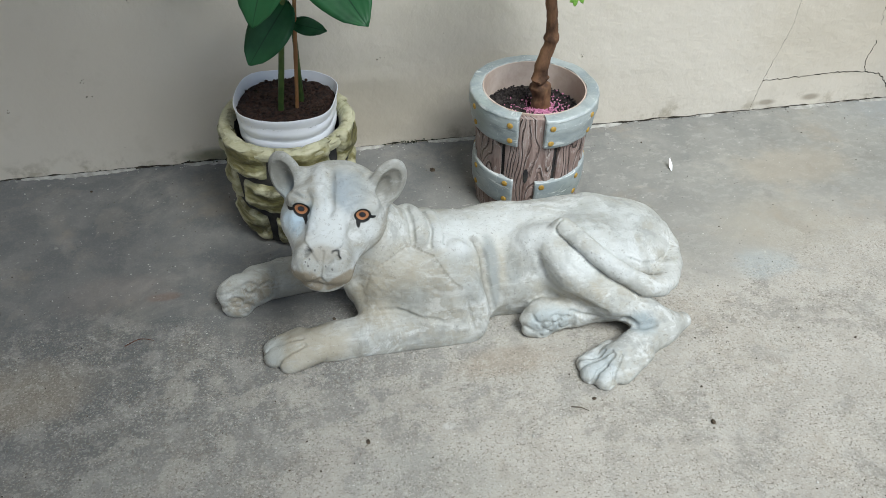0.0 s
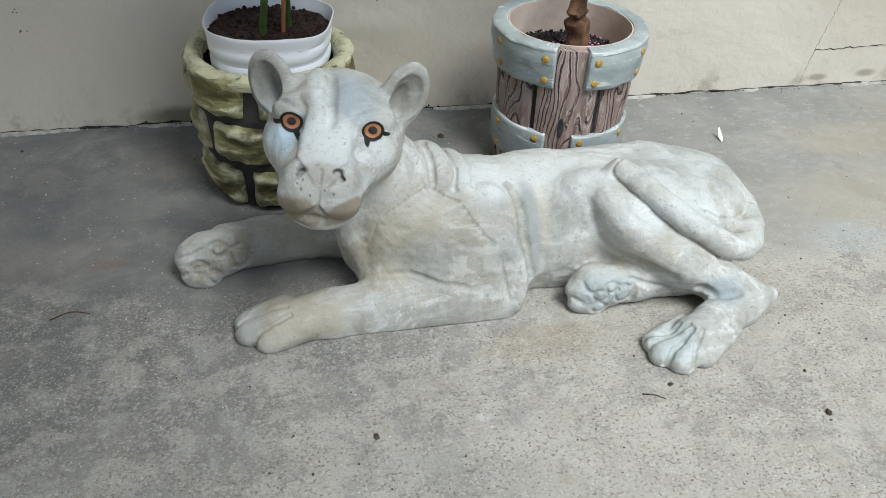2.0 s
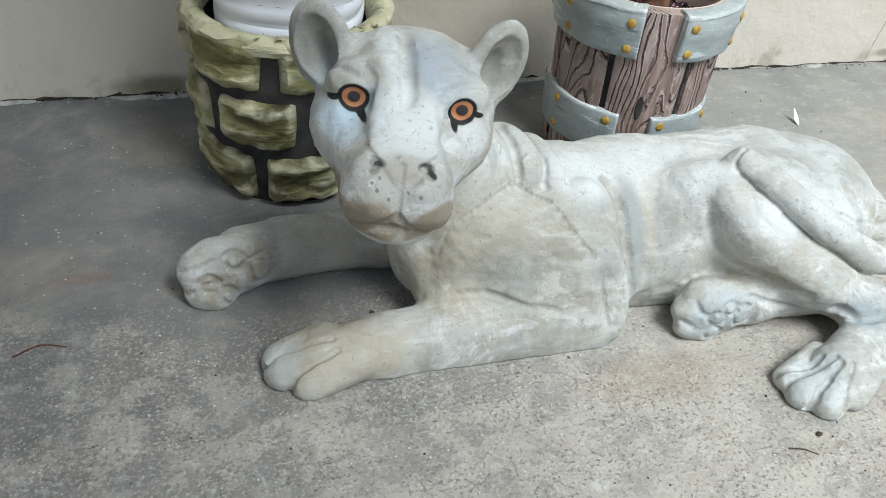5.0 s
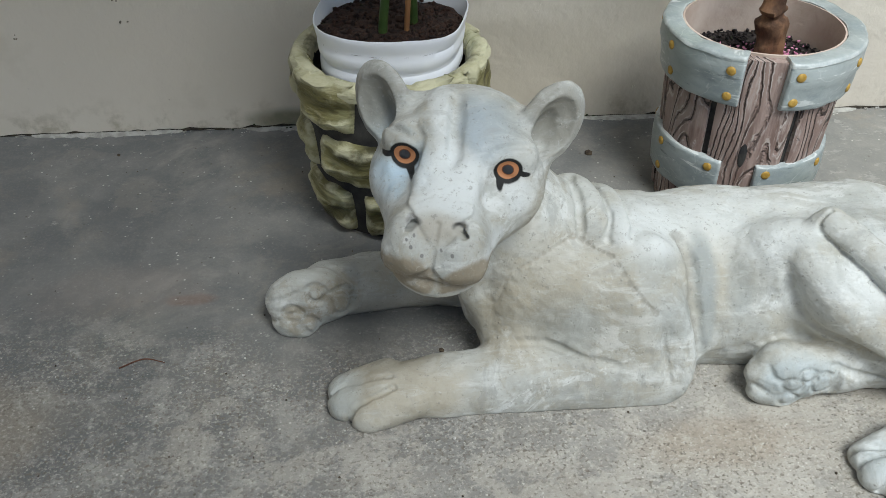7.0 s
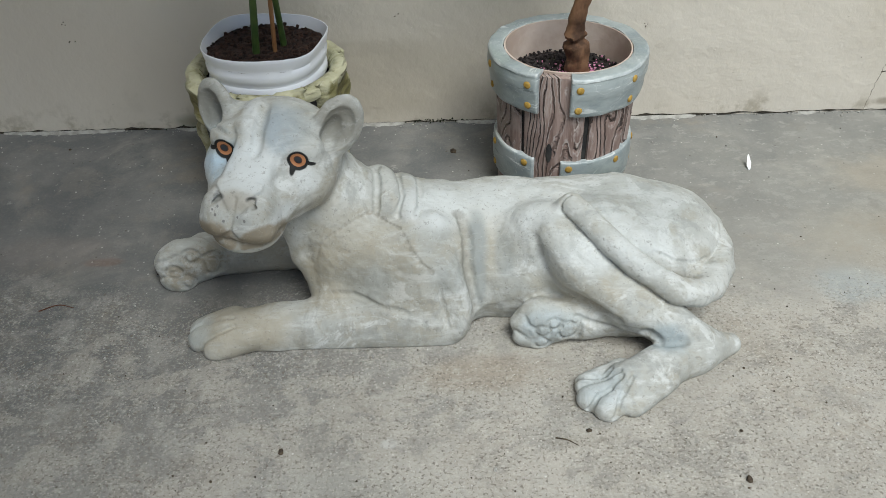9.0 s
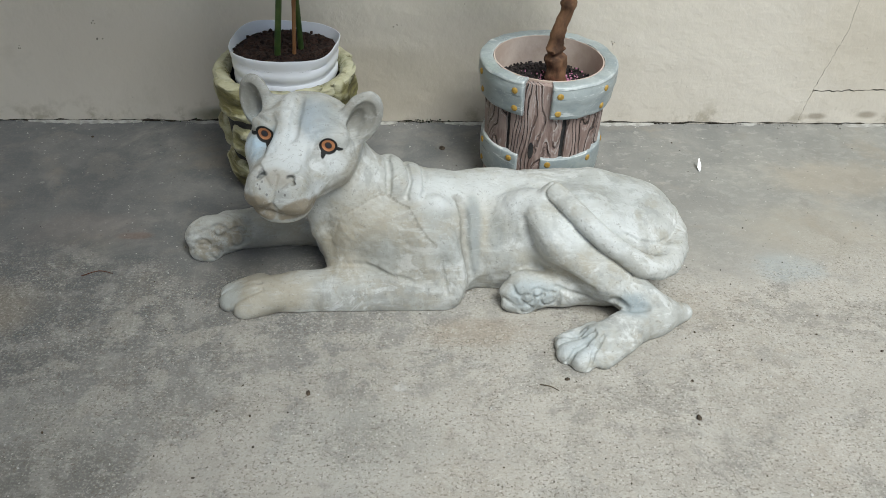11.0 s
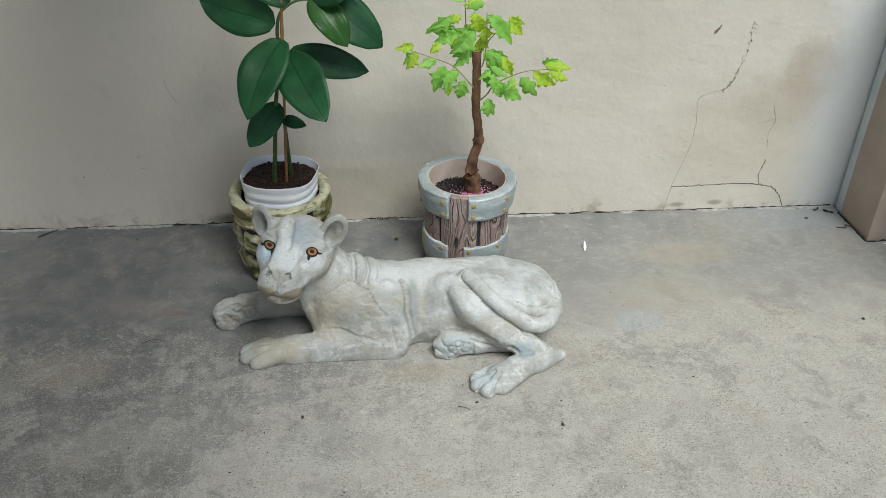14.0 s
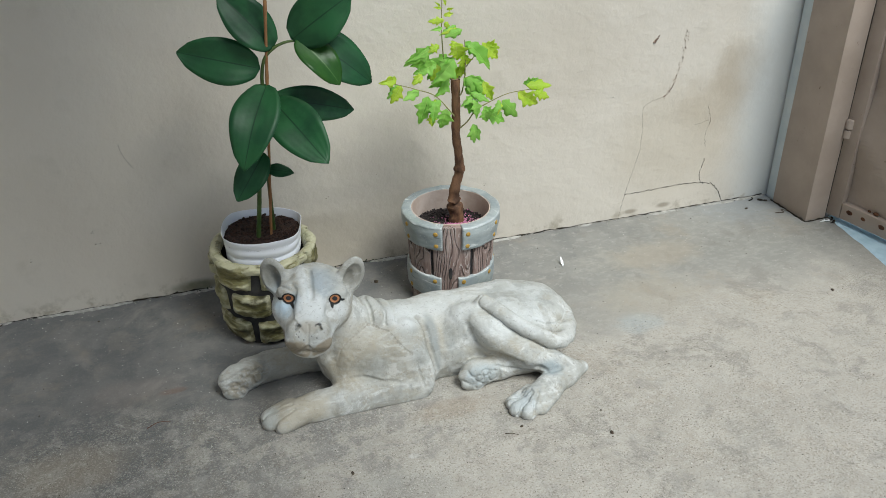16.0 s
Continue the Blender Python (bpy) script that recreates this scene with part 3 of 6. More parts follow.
def thing(name, at, label, category, group="", kind=""):
    ob = new(name)
    ob.location = at
    ob.empty_display_size = 0.05
    return tagged(ob, label, category, group, kind)


def box(bm, lo, hi, bevel=0.0):
    r = bmesh.ops.create_cube(bm, size=1.0)
    lo, hi = Vector(lo), Vector(hi)
    for v in r["verts"]:
        v.co = Vector([(lo[i] + hi[i]) / 2 + v.co[i] * (hi[i] - lo[i]) for i in range(3)])
    if bevel:
        edges = list({e for v in r["verts"] for e in v.link_edges})
        bmesh.ops.bevel(bm, geom=edges, offset=bevel, segments=2, affect="EDGES", profile=0.7)
    return r


def tube(bm, points, radii, sides=8, caps=True):
    """A round tube through points, with a radius at each."""
    pts = [Vector(p) for p in points]
    rings, side = [], None
    for i, p in enumerate(pts):
        d = (pts[min(i + 1, len(pts) - 1)] - pts[max(i - 1, 0)]).normalized()
        side = (side - d * side.dot(d)).normalized() if side else d.orthogonal().normalized()
        up = d.cross(side)
        r = radii[i] if isinstance(radii, (list, tuple)) else radii
        rings.append([bm.verts.new(p + (side * math.cos(a) + up * math.sin(a)) * r) for a in (2 * math.pi * k / sides for k in range(sides))])
    for a, b in zip(rings, rings[1:]):
        for k in range(sides):
            bm.faces.new((a[k], a[(k + 1) % sides], b[(k + 1) % sides], b[k]))
    if caps:
        bm.faces.new(rings[0])
        bm.faces.new(rings[-1])
    return rings


def curve_points(points, steps=6):
    """Catmull-Rom points through the given ones."""
    p = [Vector(q) for q in points]
    p = [2 * p[0] - p[1], *p, 2 * p[-1] - p[-2]]
    out = []
    for i in range(1, len(p) - 2):
        for k in range(steps):
            t = k / steps
            a, b, c, d = p[i - 1:i + 3]
            out.append(0.5 * (2 * b + (c - a) * t + (2 * a - 5 * b + 4 * c - d) * t * t + (3 * b - a - 3 * c + d) * t ** 3))
    return out + [p[-2]]


def lathe(bm, profile, sides=64, wobble=None, close=False):
    """A turned shape from (radius, height) rows; wobble(angle, z) scales the radius."""
    rings = []
    for r, z in profile:
        rings.append([bm.verts.new((r * (wobble(a, z) if wobble else 1) * math.cos(a), r * (wobble(a, z) if wobble else 1) * math.sin(a), z))
                      for a in (2 * math.pi * k / sides for k in range(sides))])
    for a, b in zip(rings, rings[1:] + (rings[:1] if close else [])):
        for k in range(sides):
            bm.faces.new((a[k], a[(k + 1) % sides], b[(k + 1) % sides], b[k]))
    return rings


def clod(bm, at, size, rng):
    r = bmesh.ops.create_icosphere(bm, subdivisions=1, radius=size)
    s = [rng.uniform(0.6, 1.3) for _ in range(3)]
    for v in r["verts"]:
        v.co = Vector(at) + Vector([v.co[i] * s[i] * rng.uniform(0.75, 1.2) for i in range(3)])


# ---- floor and walls ----
bm = bmesh.new()
bmesh.ops.create_grid(bm, x_segments=8, y_segments=8, size=60)
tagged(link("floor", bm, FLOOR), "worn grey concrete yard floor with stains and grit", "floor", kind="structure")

WALL_TURN = -1.02


def wall_y(x):
    return 2.0784 - 0.0178 * x


bm = bmesh.new()
box(bm, (-2.2, 0.0, -0.05), (2.30, 0.2, 2.5))
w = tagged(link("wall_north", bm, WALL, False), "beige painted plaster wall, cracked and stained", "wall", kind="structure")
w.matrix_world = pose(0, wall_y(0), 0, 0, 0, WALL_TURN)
# wall out of view, added to block and bounce light on the left
bm = bmesh.new()
box(bm, (-2.4, -4.0, -0.05), (-2.2, 2.12, 2.5))
tagged(link("light_wall_west", bm, WALL, False), "unseen beige plaster wall added at the yard's end to shape the light", "wall", kind="structure")


# unseen slab overhead, added to keep sun off the left end
bm = bmesh.new()
box(bm, (-0.54, -4.0, 2.504), (0.42, 2.3, 2.62))
tagged(link("ceiling", bm, plain("shade_slab_paint", (0.5, 0.47, 0.42), (0.56, 0.53, 0.48), 5, 0.8, depth=0.002), False), "plain narrow slab, unseen, added overhead to shade the yard's end", "ceiling", kind="structure")


def wp(x, z, out=0.0):
    return Vector((x, wall_y(x) - out, z))


def crack(name, points, width, parent_label, seed):
    """An uneven, dirt-filled crack along a wall: a thin ragged wedge set into it."""
    rng = random.Random(seed)
    bm = bmesh.new()
    pts = curve_points([wp(x, z) for x, z in points], 10)
    for i in range(1, len(pts) - 1):
        pts[i] = pts[i] + Vector((rng.uniform(-1, 1) * 0.0025, 0, rng.uniform(-1, 1) * 0.0025))
    tube(bm, pts, [width * rng.uniform(0.25, 1.0) for _ in pts], 5)
    if width > 0.0025:
        # the widest one is crumbled: broken bits along its line
        bm.clear()
        for p in pts:
            for _ in range(3):
                clod(bm, p + Vector((rng.gauss(0, 0.0035), 0.0, rng.gauss(0, 0.004))), rng.uniform(0.0008, 0.0026), rng)
    ob = link(name, bm, CRACK_FAINT if width < 0.0012 else CRACK if width < 0.0025 else CRACK_BROWN)
    return tagged(ob, parent_label, "crack", "cracks in the wall", "structure")


for n, (pts, wd) in enumerate((
        ([(1.42, 0.0), (1.437, 0.10), (1.46, 0.19), (1.478, 0.26), (1.482, 0.35), (1.474, 0.43), (1.5, 0.455), (1.556, 0.47)], 0.0008),
        ([(1.437, 0.10), (1.55, 0.103), (1.66, 0.107), (1.766, 0.100)], 0.0018),
        ([(1.766, 0.100), (1.82, 0.085), (1.85, 0.05), (1.877, 0.0)], 0.0019),
        ([(1.766, 0.100), (1.752, 0.14), (1.765, 0.19), (1.762, 0.20)], 0.0016),
        ([(1.762, 0.25), (1.752, 0.30), (1.765, 0.355), (1.748, 0.41)], 0.0010),
        ([(1.765, 0.355), (1.70, 0.345)], 0.0007),
        ([(-0.285, 0.538), (-0.279, 0.508), (-0.267, 0.479), (-0.254, 0.461)], 0.0009),
        ([(1.556, 0.468), (1.58, 0.50), (1.60, 0.56), (1.612, 0.637), (1.611, 0.70)], 0.0028))):
    crack("wall_crack", pts, wd, "thin branching dirt-filled crack in the plaster", n)

bm = bmesh.new()
rng = random.Random(2)
for k in range(9):
    clod(bm, wp(1.486 + 0.0025 * k + rng.uniform(-0.002, 0.002), 0.668 + 0.003 * k + rng.uniform(-0.003, 0.003)), rng.uniform(0.002, 0.005), rng)
tagged(link("wall_chip", bm, CRACK_BROWN), "small dark chipped spot in the plaster", "chip", kind="structure")

bm = bmesh.new()
for x, z in ((-0.918, 0.089), (-0.405, 0.270), (-0.400, 0.225), (-0.596, 0.198), (0.871, 0.233), (0.326, 0.269)):
    for _ in range(4):
        clod(bm, wp(x + rng.gauss(0, 0.005), z + rng.gauss(0, 0.004)), rng.uniform(0.0008, 0.0022), rng)
tagged(link("wall_specks", bm, CRACK_FAINT), "small brownish specks and lumps on the plaster", "specks", kind="stuff")

# gap and crust along the foot of the wall
rng = random.Random(5)
bm = bmesh.new()
pts = [Vector((x, wall_y(x) - 0.001, 0.003 + rng.uniform(-0.002, 0.003))) for x in np.arange(-1.58, 2.07, 0.02)]
tube(bm, pts, [rng.choice((0.0006, 0.0010, 0.0016, 0.003)) * rng.uniform(0.6, 1.3) for _ in pts], 5)
tagged(link("wall_foot_gap", bm, CRACK), "dark dirt-filled gap between wall and floor", "gap", kind="structure")
bm = bmesh.new()
x = -1.5
while x < 2.05:
    ln = rng.uniform(0.04, 0.3)
    k = max(3, int(ln / 0.012))
    row = []
    for i in range(k + 1):
        xx = x + ln * i / k
        d = 0.004 + (0.006 + 0.010 * rng.random()) * max(0.0, math.sin(math.pi * i / k)) ** 0.5
        row.append((bm.verts.new((xx, wall_y(xx) - 0.002, 0.0035)), bm.verts.new((xx, wall_y(xx) - 0.002 - d * 0.6, 0.0030)), bm.verts.new((xx, wall_y(xx) - 0.002 - d, -0.001))))
    for a, b in zip(row, row[1:]):
        bm.faces.new((a[0], b[0], b[1], a[1]))
        bm.faces.new((a[1], b[1], b[2], a[2]))
    x += ln + rng.uniform(0.01, 0.25)
tagged(link("wall_foot_crust", bm, LIME), "pale uneven mortar crust along the wall's foot", "mortar", kind="structure")
bm = bmesh.new()
for _ in range(40):
    cx = rng.gauss(0.40, 0.035) if rng.random() < 0.75 else rng.gauss(-0.12, 0.06)
    clod(bm, (cx, wall_y(cx) - abs(rng.gauss(0.002, 0.004)), rng.uniform(0.001, 0.010)), rng.uniform(0.001, 0.0032), rng)
bm2 = bmesh.new()
for _ in range(220):
    cx = rng.uniform(-1.4, 2.03)
    clod(bm2, (cx, wall_y(cx) - abs(rng.gauss(0.004, 0.008)), 0.001), rng.uniform(0.0008, 0.0034), rng)
tagged(link("plaster_crumbs", bm2, LIME), "pale plaster crumbs fallen along the wall's foot", "crumbs", kind="stuff")
tagged(link("moss", bm, plain("dark_moss", (0.015, 0.022, 0.01), (0.04, 0.05, 0.025), 80, 0.95)), "dark moss tufts at the wall's foot", "moss", kind="stuff")


# ---- the statue: a solid modelled as blended rounded forms, then skinned ----
CELL = 0.0020
LO, HI = np.array((-0.16, 1.07, -0.012)), np.array((0.99, 1.66, 0.46))
AX = [np.arange(LO[i], HI[i], CELL, dtype=np.float32) for i in range(3)]
FIELD = np.full([len(a) for a in AX], 0.06, np.float32)


def region(lo, hi, margin=0.05):
    sl = tuple(slice(max(0, int((lo[i] - margin - LO[i]) / CELL)), max(0, int((hi[i] + margin - LO[i]) / CELL) + 2)) for i in range(3))
    return sl, AX[0][sl[0]][:, None, None], AX[1][sl[1]][None, :, None], AX[2][sl[2]][None, None, :]


def d_cone(a, b, ra, rb, flat=1.0):
    """A tapered rod with round ends; flat < 1 squashes it in height."""
    a, b = np.array(a, float), np.array(b, float)
    lo, hi = np.minimum(a, b) - max(ra, rb), np.maximum(a, b) + max(ra, rb)
    sl, x, y, z = region(lo, hi)
    ba = b - a
    t = np.clip(((x - a[0]) * ba[0] + (y - a[1]) * ba[1] + (z - a[2]) * ba[2]) / max(ba @ ba, 1e-9), 0, 1)
    d = np.sqrt((x - a[0] - t * ba[0]) ** 2 + (y - a[1] - t * ba[1]) ** 2 + ((z - a[2] - t * ba[2]) / flat) ** 2) - (ra + t * (rb - ra))
    return sl, d * min(1.0, flat)


def d_egg(c, r, axes=None):
    """An ellipsoid; axes: its three directions."""
    c, r = np.array(c, float), np.array(r, float)
    ax = np.array([list(v) for v in axes]) if axes else np.eye(3)
    m = np.sqrt(((ax * r[:, None]) ** 2).sum(0))
    sl, x, y, z = region(c - m, c + m)
    p = [((x - c[0]) * ax[i][0] + (y - c[1]) * ax[i][1] + (z - c[2]) * ax[i][2]) / r[i] for i in range(3)]
    k0 = np.sqrt(p[0] ** 2 + p[1] ** 2 + p[2] ** 2)
    k1 = np.sqrt((p[0] / r[0]) ** 2 + (p[1] / r[1]) ** 2 + (p[2] / r[2]) ** 2) + 1e-6
    return sl, k0 * (k0 - 1) / k1


def add(shape, k=0.02):
    sl, d = shape
    old = FIELD[sl]
    h = np.clip(0.5 + 0.5 * (old - d) / k, 0, 1)
    FIELD[sl] = old * (1 - h) + d * h - k * h * (1 - h)


def cut(shape, k=0.008):
    sl, d = shape
    old = FIELD[sl]
    h = np.clip(0.5 - 0.5 * (old + d) / k, 0, 1)
    FIELD[sl] = old * (1 - h) - d * h + k * h * (1 - h)


def rod(points, radii, k=0.02, flat=1.0):
    for (p, q), (a, b) in zip(zip(points, points[1:]), zip(radii, radii[1:])):
        add(d_cone(p, q, a, b, flat), k)


def at_field(p):
    """The field and its slope at a point."""
    g = (np.array(p) - LO) / CELL
    i = np.clip(g.astype(int), 1, np.array(FIELD.shape) - 3)
    f = float(FIELD[tuple(i)])
    d = np.array([float(FIELD[tuple(i + e)]) - float(FIELD[tuple(i - e)]) for e in np.eye(3, dtype=int)]) / (2 * CELL)
    n = d / max(np.linalg.norm(d), 1e-6)
    return f + float(n @ (g - i)) * CELL, n


def groove(points, r, k=0.006):
    """Cut a line along the surface nearest to the points."""
    pts = [np.array(p, float) for p in points]
    line = [pts[0]]
    for p, q in zip(pts, pts[1:]):
        n = max(1, int(np.linalg.norm(q - p) / 0.006))
        line += [p + (q - p) * (m + 1) / n for m in range(n)]
    out = []
    for p in line:
        for _ in range(5):
            f, n = at_field(p)
            p = p - np.clip(f, -0.01, 0.01) * n
        out.append(p)
    for p, q in zip(out, out[1:]):
        cut(d_cone(p, q, r, r), k)


def ring(c, rx, rz, r=0.0030, lean=0.0):
    """A sunk line round a pad of a sole."""
    pts = []
    for n in range(13):
        u, v = rx * math.cos(n * math.tau / 12), rz * math.sin(n * math.tau / 12)
        pts.append((c[0] + u * math.cos(lean) - v * math.sin(lean), c[1], c[2] + u * math.sin(lean) + v * math.cos(lean)))
    groove(pts, r * 1.25, 0.003)


def head_rod(points, radii, k=0.015):
    rod([hp(*p) for p in points], radii, k)


def head_egg(c, r, k=0.015, axes=None):
    add(d_egg(hp(*c), r, axes or (HE, HF, HU)), k)


def head_groove(points, r, k=0.006):
    groove([hp(*p) for p in points], r, k)


def model_body():
    # trunk and rump
    rod([(0.36, 1.488, 0.093), (0.50, 1.503, 0.084), (0.70, 1.489, 0.094)], [0.097, 0.095, 0.100], 0.03)
    rod([(0.36, 1.45, 0.075), (0.55, 1.455, 0.070), (0.74, 1.445, 0.070)], [0.096, 0.098, 0.096], 0.03)
    rod([(0.36, 1.49, 0.03), (0.76, 1.48, 0.03)], [0.116, 0.115], 0.03)
    add(d_egg((0.775, 1.452, 0.094), (0.106, 0.112, 0.094)), 0.03)
    # neck, chest, shoulder
    rod([(0.158, 1.464, 0.27), (0.240, 1.466, 0.165), (0.36, 1.480, 0.100)], [0.073, 0.074, 0.094], 0.03)
    rod([(0.172, 1.456, 0.20), (0.208, 1.460, 0.07)], [0.060, 0.064], 0.03)
    add(d_egg((0.36, 1.412, 0.11), (0.062, 0.049, 0.085)), 0.035)
    # near foreleg
    rod([(0.355, 1.388, 0.12), (0.390, 1.364, 0.045)], [0.050, 0.05], 0.045)
    rod([(0.385, 1.355, 0.022), (0.22, 1.355, 0.020), (0.11, 1.349, 0.017), (0.040, 1.337, 0.018)], [0.052, 0.044, 0.039, 0.039], 0.015)
    rod([(0.385, 1.352, 0.006), (0.10, 1.346, 0.004)], [0.049, 0.038], 0.010)
    for x, y, r in ((-0.018, 1.356, 0.0225), (-0.015, 1.333, 0.0245), (0.012, 1.313, 0.0255)):
        rod([(x + 0.055, y + 0.004, 0.028), (x, y, 0.009)], [0.024, r], 0.008)
    # far foreleg, its paw turned on the side
    rod([(0.24, 1.51, 0.09), (0.17, 1.548, 0.04), (0.02, 1.553, 0.030), (-0.04, 1.535, 0.036)], [0.06, 0.046, 0.040, 0.042], 0.02)
    add(d_egg((-0.066, 1.514, 0.040), (0.058, 0.030, 0.047)), 0.012)
    for x, y, z, r in ((-0.096, 1.496, 0.014, 0.023), (-0.103, 1.507, 0.040, 0.021), (-0.078, 1.492, 0.008, 0.020)):
        add(d_egg((x, y, z), (r * 1.1, r, r)), 0.016)
    # near haunch and hind leg
    add(d_egg((0.70, 1.412, 0.110), (0.142, 0.080, 0.086), (Vector((0.93, -0.1, -0.36)).normalized(), Vector((0.1, 1, 0)).normalized(), Vector((0.36, 0, 0.93)).normalized())), 0.015)
    rod([(0.594, 1.382, 0.160), (0.622, 1.354, 0.122), (0.70, 1.313, 0.080), (0.770, 1.265, 0.048)], [0.036, 0.045, 0.045, 0.037], 0.030)
    rod([(0.860, 1.268, 0.012), (0.795, 1.248, 0.026), (0.72, 1.202, 0.026), (0.668, 1.179, 0.022)], [0.018, 0.039, 0.034, 0.036], 0.015)
    for x, y, r in ((0.610, 1.191, 0.020), (0.611, 1.163, 0.022), (0.634, 1.143, 0.023), (0.674, 1.147, 0.021)):
        rod([(x + 0.060, y + 0.028, 0.030 if y < 1.18 else 0.018), (x, y, 0.011)], [0.016, r], 0.005)
    # far hind paw, sole towards the front
    rod([(0.560, 1.322, 0.032), (0.63, 1.325, 0.034), (0.75, 1.325, 0.030)], [0.038, 0.033, 0.036], 0.018)
    add(d_egg((0.555, 1.318, 0.036), (0.045, 0.030, 0.040)), 0.012)
    for x, y, z, r in ((0.526, 1.306, 0.014, 0.018), (0.522, 1.315, 0.038, 0.018), (0.540, 1.320, 0.058, 0.018), (0.548, 1.300, 0.010, 0.016)):
        add(d_egg((x, y, z), (r * 1.2, r, r)), 0.010)
    # tail: over the haunch, round the rump
    rod([(0.606, 1.398, 0.213), (0.630, 1.368, 0.200), (0.664, 1.329, 0.178), (0.712, 1.302, 0.145), (0.760, 1.287, 0.116), (0.800, 1.294, 0.103), (0.826, 1.314, 0.097), (0.856, 1.364, 0.098), (0.865, 1.415, 0.104), (0.857, 1.455, 0.116)],
        [0.0205, 0.021, 0.0205, 0.021, 0.0225, 0.0235, 0.024, 0.025, 0.026, 0.026], 0.0012)
    # flesh behind the tail
    rod([(0.655, 1.400, 0.186), (0.705, 1.365, 0.156), (0.755, 1.350, 0.126), (0.80, 1.352, 0.106)], [0.020, 0.022, 0.022, 0.020], 0.020)


def d_box(c, half, axes, r):
    """A box with rounded edges."""
    c, half = np.array(c, float), np.array(half, float)
    ax = np.array([list(v) for v in axes])
    m = np.abs(ax * half[:, None]).sum(0)
    sl, x, y, z = region(c - m, c + m)
    q = [np.abs((x - c[0]) * ax[i][0] + (y - c[1]) * ax[i][1] + (z - c[2]) * ax[i][2]) - (half[i] - r) for i in range(3)]
    out = np.sqrt(sum(np.maximum(p, 0) ** 2 for p in q))
    return sl, out + np.minimum(np.maximum(np.maximum(q[0], q[1]), q[2]), 0) - r


def ridge(points, r, sink, k=0.010):
    """Raise a rounded fold along the surface nearest to the points."""
    out = []
    for p in curve_points(points, 4):
        p = np.array(list(p))
        for _ in range(5):
            f, n = at_field(p)
            p = p - np.clip(f, -0.01, 0.01) * n
        out.append(p - n * sink)
    for p, q in zip(out, out[1:]):
        add(d_cone(p, q, r, r), k)


def model_folds():
    # softly filled hollows of the chest, the elbow and the flank
    add(d_egg((0.285, 1.395, 0.115), (0.045, 0.030, 0.045)), 0.035)
    add(d_egg((0.325, 1.360, 0.070), (0.040, 0.026, 0.030)), 0.035)
    add(d_egg((0.556, 1.405, 0.160), (0.045, 0.040, 0.045)), 0.040)
    add(d_egg((0.265, 1.400, 0.105), (0.080, 0.036, 0.075)), 0.035)
    add(d_egg((0.225, 1.395, 0.040), (0.050, 0.036, 0.040)), 0.030)
    # breastbone
    rod([(0.152, 1.424, 0.19), (0.162, 1.418, 0.12), (0.186, 1.414, 0.05), (0.205, 1.414, 0.01)], [0.022, 0.020, 0.018, 0.018], 0.014)
    # two fat rolls of the neck
    ridge([(0.298, 1.512, 0.228), (0.304, 1.480, 0.222), (0.308, 1.440, 0.212), (0.311, 1.424, 0.204)], 0.016, 0.0085, 0.016)
    ridge([(0.332, 1.520, 0.206), (0.340, 1.470, 0.208), (0.342, 1.436, 0.202), (0.340, 1.415, 0.197)], 0.015, 0.010, 0.016)
    groove([(0.290, 1.500, 0.236), (0.289, 1.446, 0.221), (0.287, 1.409, 0.204)], 0.0024, 0.008)
    groove([(0.324, 1.500, 0.215), (0.327, 1.453, 0.209), (0.328, 1.405, 0.192)], 0.0016, 0.006)
    groove([(0.356, 1.500, 0.200), (0.357, 1.450, 0.204), (0.352, 1.405, 0.197)], 0.0014, 0.010)
    # shoulder blade, and the lines round it
    add(d_egg((0.384, 1.402, 0.152), (0.034, 0.024, 0.048), (Vector((0.93, 0.1, 0.3)).normalized(), Vector((-0.1, 0.99, 0)).normalized(), Vector((-0.3, 0, 0.95)).normalized())), 0.014)
    groove([(0.288, 1.407, 0.2), (0.31, 1.399, 0.186), (0.326, 1.389, 0.184), (0.343, 1.356, 0.167), (0.357, 1.342, 0.149), (0.375, 1.338, 0.132)], 0.0007, 0.003)
    groove([(0.189, 1.394, 0.121), (0.195, 1.39, 0.158), (0.212, 1.387, 0.179), (0.238, 1.391, 0.193), (0.256, 1.397, 0.201), (0.277, 1.406, 0.207)], 0.0005, 0.004)
    ridge([(0.398, 1.352, 0.136), (0.405, 1.349, 0.097), (0.414, 1.334, 0.055), (0.412, 1.317, 0.02)], 0.014, 0.0110, 0.014)
    groove([(0.425, 1.430, 0.178), (0.436, 1.399, 0.156), (0.433, 1.366, 0.124), (0.440, 1.352, 0.09), (0.446, 1.345, 0.050)], 0.0006, 0.014)
    groove([(0.384, 1.333, 0.110), (0.388, 1.325, 0.09), (0.393, 1.316, 0.065), (0.397, 1.309, 0.040)], 0.0012, 0.006)
    groove([(0.205, 1.366, 0.064), (0.242, 1.366, 0.063), (0.285, 1.335, 0.066), (0.331, 1.319, 0.061)], 0.0018, 0.008)
    # haunch, tail and foot
    ridge([(0.570, 1.368, 0.190), (0.588, 1.335, 0.155), (0.628, 1.302, 0.122), (0.692, 1.266, 0.087)], 0.016, 0.0125, 0.020)
    groove([(0.548, 1.370, 0.170), (0.553, 1.361, 0.145), (0.572, 1.350, 0.113), (0.628, 1.300, 0.094), (0.672, 1.270, 0.080)], 0.0012, 0.013)
    groove([(0.735, 1.335, 0.158), (0.765, 1.330, 0.142), (0.80, 1.340, 0.128), (0.832, 1.358, 0.124)], 0.0022, 0.004)
    groove([(0.855, 1.395, 0.138), (0.856, 1.425, 0.140)], 0.0030, 0.004)
